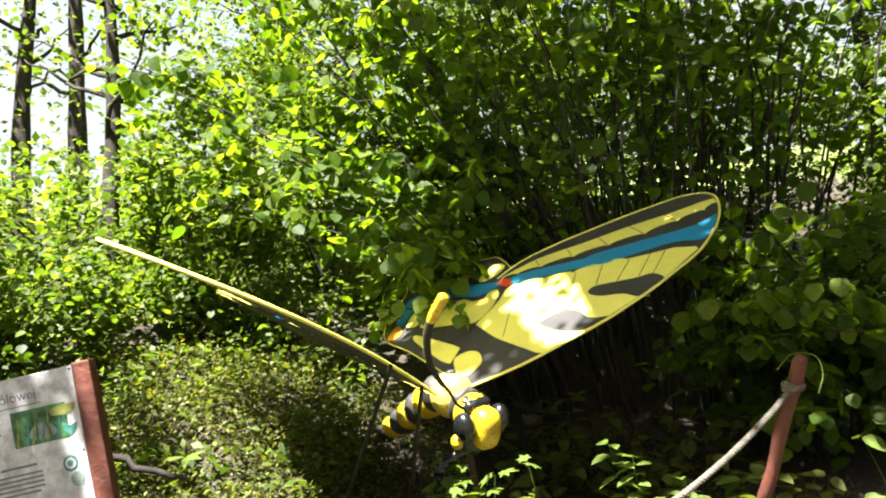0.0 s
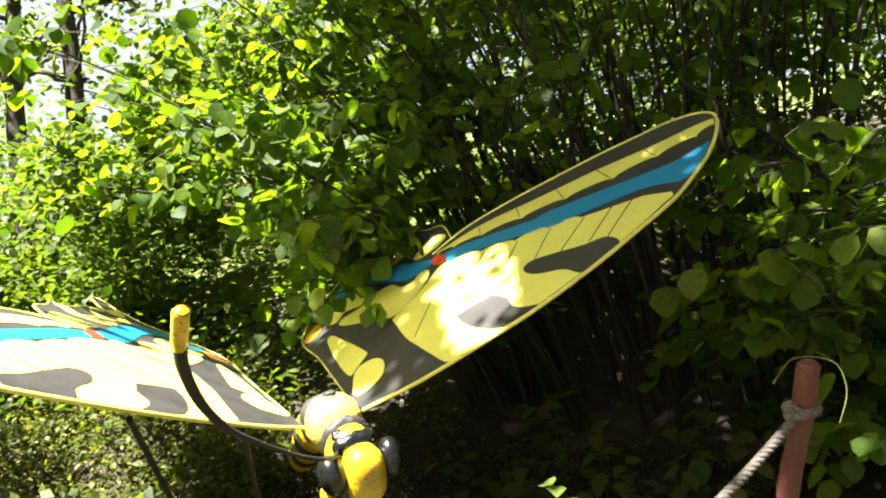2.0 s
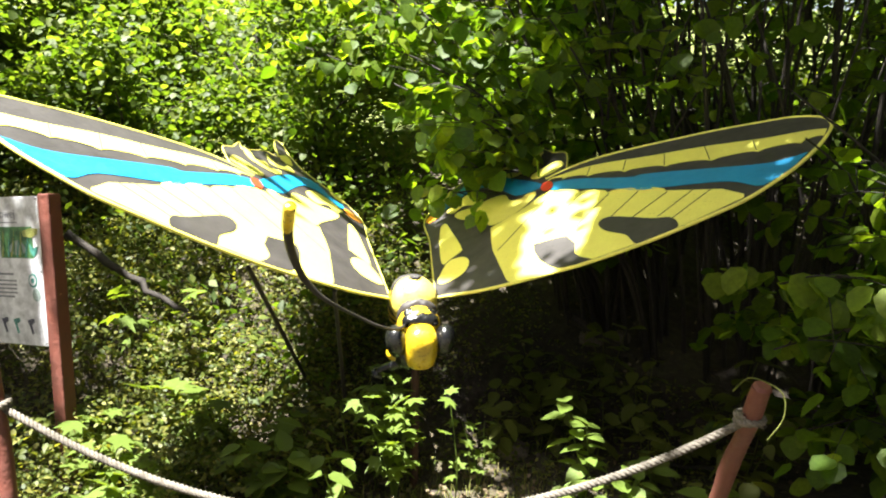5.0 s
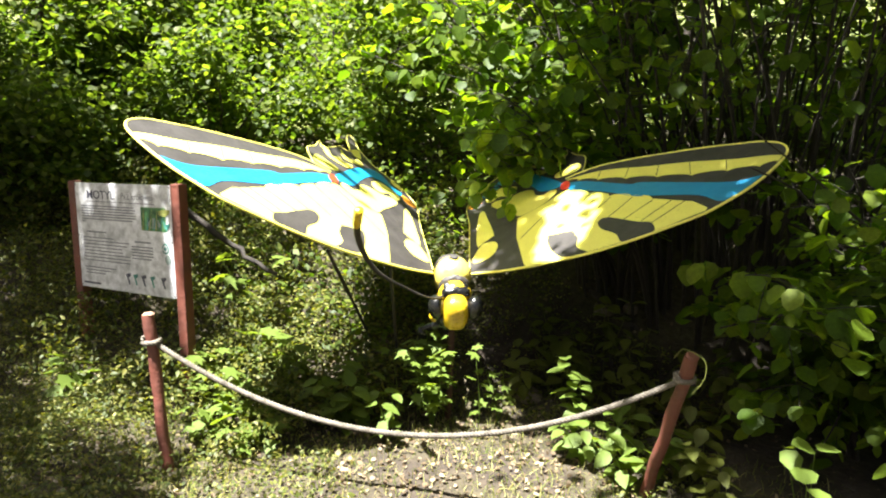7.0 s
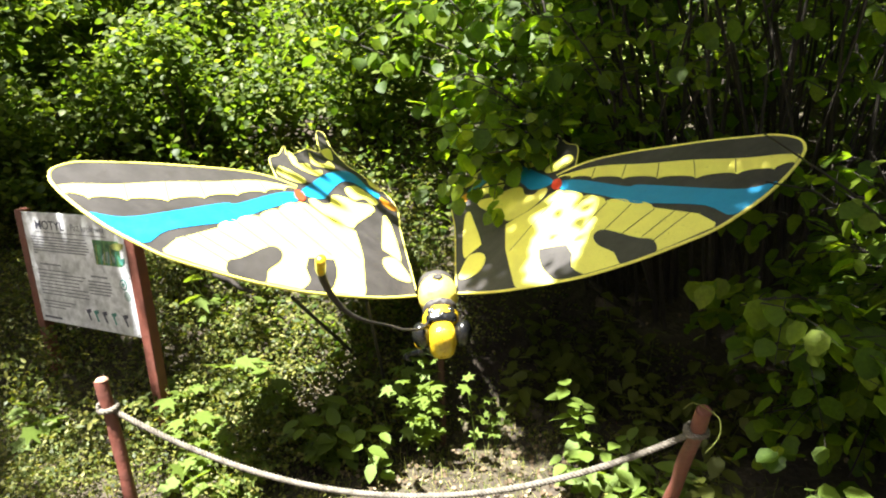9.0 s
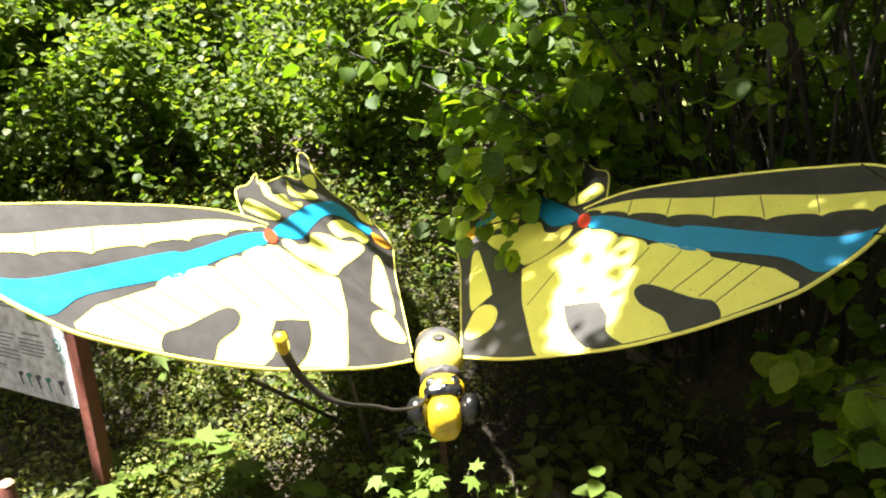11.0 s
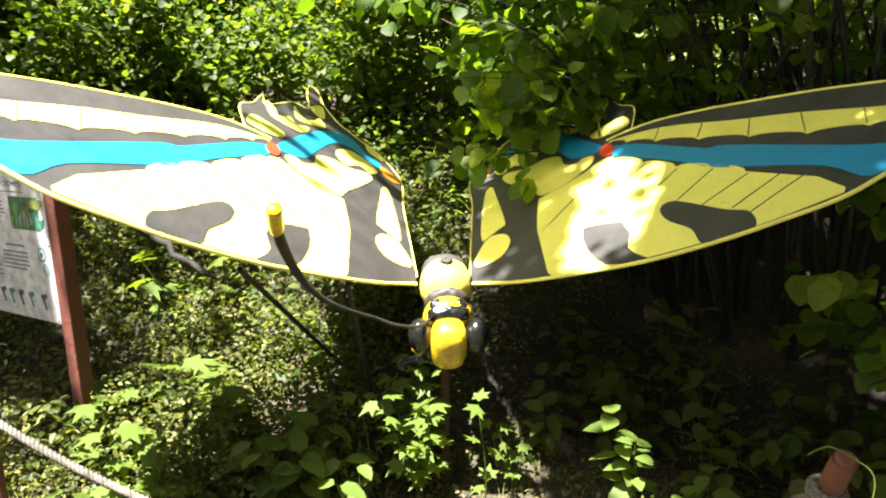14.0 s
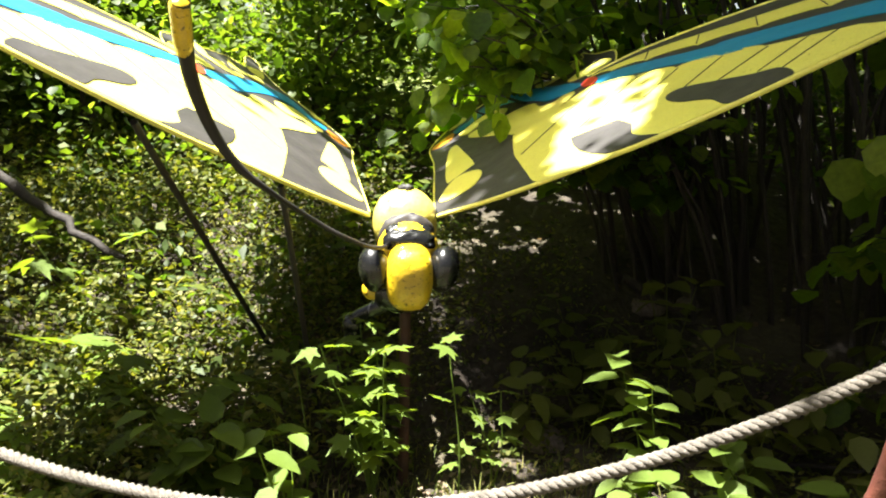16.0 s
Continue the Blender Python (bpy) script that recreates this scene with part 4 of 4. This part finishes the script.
def build_tree(x, y, high, lean, crown, label, seed, leaves=9000):
    gen = np.random.default_rng(seed)
    z = float(height(x, y))
    root = holder("tree", Matrix.Translation((x, y, z)), label, "tree", "trees of the bank")
    s = np.linspace(0, 1, 16)
    trunk = np.stack([lean[0] * s + 0.12 * np.sin(5 * s + seed), lean[1] * s + 0.1 * np.cos(4 * s + seed) - 0.1 * math.cos(seed), high * s - 0.1], -1)
    part("trunk", tube("trunk", trunk, np.linspace(0.02 * high, 0.03, 16) * (1 + 0.08 * np.sin(np.arange(16) * 2.1)), BARK, 10), BARK, root, "dark leaning trunk")
    pts = []
    for k in range(16):
        i = int(gen.integers(5, 15))
        a = gen.uniform(0, 6.28)
        length = gen.uniform(0.8, 2.0) * crown
        t = np.linspace(0, 1, 8)[:, None]
        limb = trunk[i] + t * length * np.array([np.cos(a), np.sin(a), gen.uniform(0.2, 0.8)]) + np.cumsum(gen.normal(0, 0.04, (8, 3)), 0)
        part("limb", tube("limb", limb, np.linspace(0.035, 0.008, 8), BARK, 6), BARK, root)
        pts.append(limb[2:])
    pts = np.concatenate(pts)
    c = pts[gen.integers(len(pts), size=140)] + gen.normal(0, 0.3, (140, 3))
    p = np.repeat(c, leaves // 140, 0) + gen.normal(0, 0.18, (leaves // 140 * 140, 3))
    p = p[sunny(p + np.array([x, y, z]), gen) & open_view(p + np.array([x, y, z]), gen)]
    n = len(p)
    v, f = scatter(ROUND, p, gen.uniform(0, 6.28, n), gen.normal(-0.3, 0.5, n), gen.normal(0, 0.4, n), gen.uniform(0.05, 0.09, n))
    part("crown", mesh_of("crown", v, f, SHRUB), SHRUB, root, "open crown of small backlit leaves")


for k, (x, y, h, lean, crown) in enumerate([(-7.6, 4.4, 6.0, (-1.0, 0.2), 1.0), (-5.4, 8.4, 7.0, (0.6, 0.3), 0.6), (-4.8, 8.9, 7.5, (0.1, 0.1), 0.6), (-6.6, 8.2, 7.0, (1.2, 0.0), 0.7),
                                            (-10.5, 6.5, 7.0, (0.4, 0.4), 1.3), (-8.5, 12.5, 7.0, (0.2, 0.2), 1.2), (-2.0, 12.5, 7.5, (-0.3, 0.2), 1.4), (3.5, 10.5, 8.0, (0.4, 0.2), 1.5), (7.5, 6.5, 8.0, (0.2, 0.5), 1.5),
                                            (1.4, 9.4, 6.5, (0.2, 0.3), 1.3), (5.2, 8.2, 7.0, (0.3, 0.3), 1.4), (6.0, 4.6, 6.0, (0.2, 0.2), 1.2), (-0.6, 10.6, 8.0, (0.2, 0.2), 1.5), (2.2, 12.0, 8.5, (0.2, 0.2), 1.6), (-5.5, 3.75, 4.4, (-0.5, 0.3), 0.55), (-3.6, 7.0, 5.5, (0.15, 0.1), 0.8)]):
    build_tree(x, y, h, lean, crown, "slim dark-trunked tree with an open leafy crown", 40 + k, 3200 if x < -3 else 9000)


def build_shade_tree():
    """An unseen tall tree, added by the path: its high crown is set sunward of the right wing, the hazel, the board and
    the path's edge, to throw flecked shade there.
    """
    gen = np.random.default_rng(77)
    root = holder("tree", Matrix.Translation((3.6, -1.8, 0.0)), "unseen tall tree added by the path to throw flecked shade", "tree", "trees of the bank")
    base = np.array([3.6, -1.8, 0.0])
    up = np.array(SUN)
    # spots to be shaded; each leaf clump is then moved up the sun's line
    shade = [np.stack([gen.uniform(0.55, 3.6, 300), gen.uniform(3.0, 7.0, 300), gen.uniform(0.4, 1.8, 300)], -1),
             np.stack([gen.uniform(-2.9, -0.9, 60), gen.uniform(0.6, 1.7, 60), np.full(60, 0.1)], -1),
             np.stack([gen.uniform(0.3, 5.0, 170), gen.uniform(5.5, 9.0, 170), gen.uniform(1.5, 4.0, 170)], -1),
             np.stack([gen.uniform(-4.4, -1.9, 70), gen.uniform(2.7, 4.2, 70), gen.uniform(0.3, 0.7, 70)], -1),
             np.stack([gen.uniform(2.0, 4.8, 55), gen.uniform(2.9, 4.8, 55), gen.uniform(0.4, 2.0, 55)], -1),
             np.stack([gen.uniform(-2.95, -1.75, 28), gen.uniform(2.15, 2.5, 28), gen.uniform(0.6, 1.6, 28)], -1),
             np.stack([gen.uniform(-6.0, -3.0, 190), gen.uniform(1.2, 3.5, 190), gen.uniform(0.2, 1.3, 190)], -1),
             np.stack([gen.uniform(-1.9, -0.3, 10), gen.uniform(2.0, 3.9, 10), np.full(10, 0.4)], -1),
             np.array([BUTTERFLY @ wing_point(-1, gen.uniform(0.25, 0.85), gen.uniform(0.5, 1.5)) for _ in range(16)]),
             np.array([BUTTERFLY @ wing_point(1, gen.uniform(0.2, 1.6), gen.uniform(-1.0, 1.2)) for _ in range(170)])]
    c = np.concatenate(shade)
    c = c + up * gen.uniform(5.6, 7.4, len(c))[:, None]
    s = np.linspace(0, 1, 12)[:, None]
    mid = c.mean(0)
    trunk = base + (mid - base) * s * np.array([0.75, 0.75, 1.0]) * np.concatenate([s ** 0.6, s ** 0.6, s ** 0], 1)
    part("trunk", tube("trunk", trunk - base, np.linspace(0.16, 0.05, 12), BARK, 10), BARK, root, "grey-brown trunk")
    for k in range(18):
        tip = c[gen.integers(300)]
        limb = arch(trunk[gen.integers(7, 12)], tip, 0.2, 10, 0.08, gen)
        part("limb", tube("limb", limb - base, np.linspace(0.03, 0.006, 10), BARK, 6), BARK, root)
    p = np.repeat(c, 22, 0) + gen.normal(0, 0.17, (len(c) * 22, 3))
    p = p[sunny(p, gen)]
    n = len(p)
    v, f = scatter(ROUND, p - base, gen.uniform(0, 6.28, n), gen.normal(-0.2, 0.4, n), gen.normal(0, 0.4, n), gen.uniform(0.07, 0.13, n))
    part("crown", mesh_of("crown", v, f, SHRUB), SHRUB, root, "high leaf clumps set sunward of the spots to shade")


build_shade_tree()


# ---- herbs, grass and litter ----
def clearing(x, y):
    """Bare, littered ground before the model and in the shade under the hazel."""
    a = ((x - 0.42) / 0.75) ** 2 + ((y - 2.75) / 0.75) ** 2
    return a


def build_cover():
    gen = np.random.default_rng(5)

    def spots(n, x0, x1, y0, y1):
        return gen.uniform(x0, x1, n), gen.uniform(y0, y1, n)

    # low creeping herbs with small leaves, in mounds
    x, y = spots(190000, -5.0, 1.6, 0.9, 4.8)
    lump = np.clip(0.5 + 0.35 * np.sin(3.3 * x + 1.1 * y) * np.cos(2.9 * y - 0.8 * x) + 0.3 * np.sin(8.1 * x - 3 * y) * np.cos(7.3 * y + 2 * x), 0, 1)
    left = x - 0.3 * (y - 3) < -0.35
    keep = (gen.random(len(x)) < np.where(left, 0.12 + 0.88 * lump ** 1.3, 0.16)) & (clearing(x, y) > 1.1)
    x, y, lump, left = x[keep], y[keep], lump[keep], left[keep]
    top = np.where(left, 0.10 + 0.36 * (0.35 + 0.65 * lump) * np.clip((y - 1.6) / 0.9, 0.1, 1), 0.07)
    z = height(x, y) + top * gen.random(len(x)) ** 0.6 + 0.01
    n = len(x)
    v, f = scatter(SMALL, np.stack([x, y, z], -1), gen.uniform(0, 6.28, n), gen.normal(-0.1, 0.5, n), gen.normal(0, 0.5, n), gen.uniform(0.018, 0.042, n))
    tagged(part("ground_herbs", mesh_of("ground_herbs", v, f, HERB), HERB), "dense low herbs with small sunlit green leaves", "undergrowth", kind="stuff")
    # upright herbs of the near bank
    x, y = spots(30000, -4.6, -0.15, 1.9, 5.2)
    d = -0.5 * x + 0.866 * y - 2.75
    clump = np.sin(6.1 * x + 1.7) * np.cos(5.3 * y + 0.9 * x)
    keep = (d > -0.25) & (gen.random(len(x)) < 0.55 + 0.45 * clump) & (x < 0.1 - 0.5 * (y - 2.6))
    x, y, clump = x[keep], y[keep], clump[keep]
    n = len(x)
    z = height(x, y) + (0.22 + 0.28 * (clump * 0.5 + 0.5)) * gen.random(n) ** 0.5
    v, f = scatter(LONG, np.stack([x, y, z], -1), gen.uniform(0, 6.28, n), gen.normal(-0.1, 0.5, n), gen.normal(0, 0.5, n), gen.uniform(0.028, 0.06, n))
    tagged(part("bank_plants", mesh_of("bank_plants", v, f, HERB), HERB), "thick sunlit herbs on the foot of the bank", "undergrowth", kind="stuff")
    # grass
    x, y = spots(52000, -3.5, 2.4, 0.6, 3.9)
    tuft = 0.5 + 0.5 * np.sin(4.1 * x + 1.3 * y) * np.cos(5.2 * y - 1.1 * x)
    keep = gen.random(len(x)) < (0.25 + 0.75 * tuft) * np.where(clearing(x, y) < 1.6, 0.7, np.where(y < 2.2, 0.9, 0.3))
    x, y = x[keep], y[keep]
    n = len(x)
    v, f = scatter(BLADE, np.stack([x, y, height(x, y) - 0.005], -1), gen.uniform(0, 6.28, n), gen.normal(0.8, 0.45, n), gen.normal(0, 0.3, n), gen.uniform(0.03, 0.10, n))
    tagged(part("grass", mesh_of("grass", v, f, GRASS), GRASS), "short dry yellow-green grass on the littered ground", "grass", kind="stuff")
    # litter
    x, y = spots(30000, -3.0, 3.2, 1.2, 5.6)
    keep = gen.random(len(x)) < np.where(clearing(x, y) < 1.4, 0.5, np.where(y < 3.6, 0.2, 0.05))
    x, y = x[keep], y[keep]
    n = len(x)
    v, f = scatter(ROUND, np.stack([x, y, height(x, y) + gen.uniform(0.004, 0.025, n)], -1), gen.uniform(0, 6.28, n), gen.normal(0, 0.5, n), gen.normal(0, 0.6, n), gen.uniform(0.012, 0.038, n))
    tagged(part("leaf_litter", mesh_of("leaf_litter", v, f, DRY), DRY), "pale brown dry fallen leaves on the soil", "leaf litter", kind="stuff")
    # taller herbs up the bank
    x, y = spots(90000, -9, 4.5, 3.2, 12.0)
    d = -0.5 * x + 0.866 * y - 2.75
    keep = (d > 0.5) & ((x < -0.7) | (d > 2.3)) & (gen.random(len(x)) < 0.6 + 0.4 * np.sin(3 * x) * np.cos(2.4 * y))
    x, y = x[keep], y[keep]
    n = len(x)
    p = np.stack([x, y, height(x, y) + 0.5 * gen.random(n)], -1)
    ok = keep_clear(p) | (p[:, 2] < 1.0)
    p = p[ok]
    n = len(p)
    v, f = scatter(SMALL, p, gen.uniform(0, 6.28, n), gen.normal(-0.2, 0.5, n), gen.normal(0, 0.5, n), gen.uniform(0.05, 0.10, n))
    tagged(part("bank_herbs", mesh_of("bank_herbs", v, f, SHRUB), SHRUB), "thick green herbs covering the bank", "undergrowth", kind="stuff")


build_cover()


def build_woods():
    """The far wooded hillside, too distant to count its trees."""
    gen = np.random.default_rng(9)
    c = 520
    x, y = gen.uniform(-34, 22, c), gen.uniform(6, 34, c)
    d = -0.5 * x + 0.866 * y - 2.75
    keep = (d > 9) & (d < 30) & (np.sin(0.5 * x) * np.cos(0.4 * y + 1) > -0.35)
    x, y = x[keep], y[keep]
    c = len(x)
    p = np.stack([x, y, height(x, y) + gen.uniform(0.3, 4.5, c)], -1)
    m = 60
    p = np.repeat(p, m, 0) + gen.normal(0, 1, (c * m, 3)) * np.array([0.7, 0.7, 0.5])
    p = p[open_view(p, gen)]
    n = len(p)
    v, f = scatter(SMALL, p, gen.uniform(0, 6.28, n), gen.normal(-0.2, 0.5, n), gen.normal(0, 0.5, n), gen.uniform(0.16, 0.34, n))
    tagged(part("hillside_woods", mesh_of("hillside_woods", v, f, SHRUB), SHRUB), "pale green wooded hillside far behind the shrubs", "woods", kind="stuff")


build_woods()


def build_plant(name, x, y, high, shape, pairs, size, label, seed, mat, lean=(0, 0), spread=0.8, group="", shoots=1):
    """A single herb: stems with leaves in pairs, each leaf a part."""
    gen = np.random.default_rng(seed)
    z = float(height(x, y))
    root = holder(name, Matrix.Translation((x, y, z)), label, "plant", group)
    leaf = mesh_of("leaf", shape[0], shape[1], mat)
    for k in range(shoots):
        a0 = gen.uniform(0, 6.28)
        far = spread * high * 0.5 if shoots > 1 else 0
        s = np.linspace(0, 1, 8)
        top = np.array([lean[0] + far * np.cos(a0), lean[1] + far * np.sin(a0), high * gen.uniform(0.75, 1.05)])
        path = np.outer(s, top) + np.stack([0.02 * np.sin(4 * s), 0.02 * np.cos(3 * s) - 0.02, -0.02 + 0 * s], -1)
        part("stem", tube("stem", path, np.linspace(0.004, 0.002, 8), mat, 5), mat, root)
        for i in range(pairs):
            f = 0.35 + 0.65 * i / max(pairs - 1, 1)
            at = [np.interp(f, s, path[:, c]) for c in range(3)]
            for j in range(2):
                h = a0 + i * 1.6 + j * math.pi + gen.normal(0, 0.25)
                ob = part("leaf", leaf, mat, root)
                ob.matrix_local = Matrix.Translation(at) @ pose(0, 0, 0, math.degrees(gen.normal(-0.15, 0.3)), math.degrees(gen.normal(0, 0.25)), math.degrees(h)) @ Matrix.Scale(size * gen.uniform(0.75, 1.2), 4) @ Matrix.Translation((0, 0.12, 0))


build_plant("hazel_shoot", 2.2, 3.1, 0.55, ROUND, 2, 0.125, "low hazel shoot with large bright round leaves", 9, NETTLE, (-0.05, -0.05), 0.5, "", 3)
build_plant("nettle", 0.845, 3.42, 0.56, OVAL, 7, 0.115, "bright green nettle shoot with toothed leaves", 1, NETTLE, (0, 0), 0.25, "", 2)
build_plant("maple_sapling", -0.06, 3.10, 0.70, LOBED, 6, 0.12, "young maple seedling with small lobed leaves below the model", 2, NETTLE, (0.0, 0.0), 0.5, "seedlings", 8)
build_plant("maple_sapling", 0.28, 3.40, 0.48, LOBED, 4, 0.075, "thin seedling with small pale leaves", 3, NETTLE, (0, 0), 0.25, "seedlings", 2)
build_plant("maple_sapling", 0.28, 3.12, 0.72, LOBED, 3, 0.10, "maple shoot with pale leaves beside the carrying pole", 6, NETTLE, (0, 0), 0.3, "seedlings", 1)
build_plant("maple_sapling", -0.28, 3.0, 0.55, LOBED, 2, 0.10, "maple shoot with reddish pale young leaves", 7, NETTLE, (0, 0), 0.3, "seedlings", 1)
build_plant("ground_elder", -0.52, 2.80, 0.42, OVAL, 4, 0.14, "ground elder with oval shaded leaves", 4, NETTLE, (-0.03, 0), 0.8, "seedlings", 8)
build_plant("ground_elder", -0.16, 2.74, 0.34, OVAL, 3, 0.115, "ground elder with sunlit oval leaves", 5, NETTLE, (0, 0), 0.5, "seedlings", 3)
LEFT = [(-1.2, 2.75, 0.45), (-1.0, 3.0, 0.5), (-1.45, 2.95, 0.45), (-0.95, 2.55, 0.35), (-1.15, 2.15, 0.3), (-0.8, 2.2, 0.3), (-2.2, 2.0, 0.35), (-1.9, 3.3, 0.5), (-1.3, 2.45, 0.4), (-0.75, 2.85, 0.4), (-1.6, 2.6, 0.4)]
for k, (x, y, h) in enumerate(LEFT):
    build_plant("maple_sapling", x, y, h, LOBED, 3, 0.17, "low maple seedling with broad sunlit lobed leaves", 20 + k, NETTLE, (0, 0), 0.9, "seedlings", 3)
# sun and shade are put into the leaf colour: lit ones NETTLE, shaded HERB
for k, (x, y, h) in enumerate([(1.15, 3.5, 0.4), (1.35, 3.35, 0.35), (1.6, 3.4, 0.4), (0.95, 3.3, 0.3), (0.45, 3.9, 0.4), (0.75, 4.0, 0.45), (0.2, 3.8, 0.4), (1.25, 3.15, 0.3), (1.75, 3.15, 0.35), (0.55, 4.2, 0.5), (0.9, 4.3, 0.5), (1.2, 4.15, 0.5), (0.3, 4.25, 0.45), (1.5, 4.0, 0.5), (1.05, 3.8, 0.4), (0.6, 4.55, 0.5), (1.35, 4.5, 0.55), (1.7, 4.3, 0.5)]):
    build_plant("nettle", x, y, h, OVAL, 4, 0.12, "green nettle in the undergrowth, light and shade put into its leaf colour", 40 + k, NETTLE if k in (0, 1, 3, 7) else HERB, (0, 0), 0.8, "nettles", 3)


# ---- sticks and stones ----
def build_stick(a, b, r, label, mat=BARK, seed=0):
    a, b = np.array(a, float), np.array(b, float)
    gen = np.random.default_rng(seed)
    s = np.linspace(0, 1, 12)[:, None]
    path = (b - a) * s + gen.normal(0, 0.012, (12, 3))
    ob = part("fallen_branch", tube("fallen_branch", path, np.linspace(r, r * 0.6, 12) * gen.uniform(0.85, 1.15, 12), mat, 8), mat)
    ob.matrix_world = Matrix.Translation(a)
    tagged(ob, label, "branch")


build_stick((-2.45, 3.05, 1.27), (-1.72, 3.32, 0.80), 0.03, "dark dead branch leaning into the herbs behind the board", TWIG, 1)
build_stick((0.30, 4.95, 0.70), (0.80, 4.75, 0.50), 0.028, "brown broken branch lying on the shaded bank", BARK, 2)
build_stick((0.95, 4.0, 0.16), (1.75, 4.2, 0.14), 0.012, "thin dry twig on the shaded soil", TWIG, 3)
for k, (x, y, r) in enumerate([(0.30, 3.85, 0.10), (0.45, 4.95, 0.09), (1.25, 4.35, 0.06), (0.62, 5.1, 0.08)]):
    bm = blob((r, r * 0.8, r * 0.55), (0, 0, 0), (8, 5, 40 * k), 2.6, 18, 12, 0.25)
    ob = part("stone", bm, STONE)
    ob.matrix_world = Matrix.Translation((x, y, float(height(x, y)) + r * 0.2))
    tagged(ob, "rough brown-grey field stone half sunk in the soil", "stone", "stones")


# ---- from drawing units to metres ----
for me in bpy.data.meshes:
    me.transform(Matrix.Scale(UNIT, 4))
for ob in scene.objects:
    if ob.type in ("MESH", "EMPTY"):
        ob.location = ob.location * UNIT
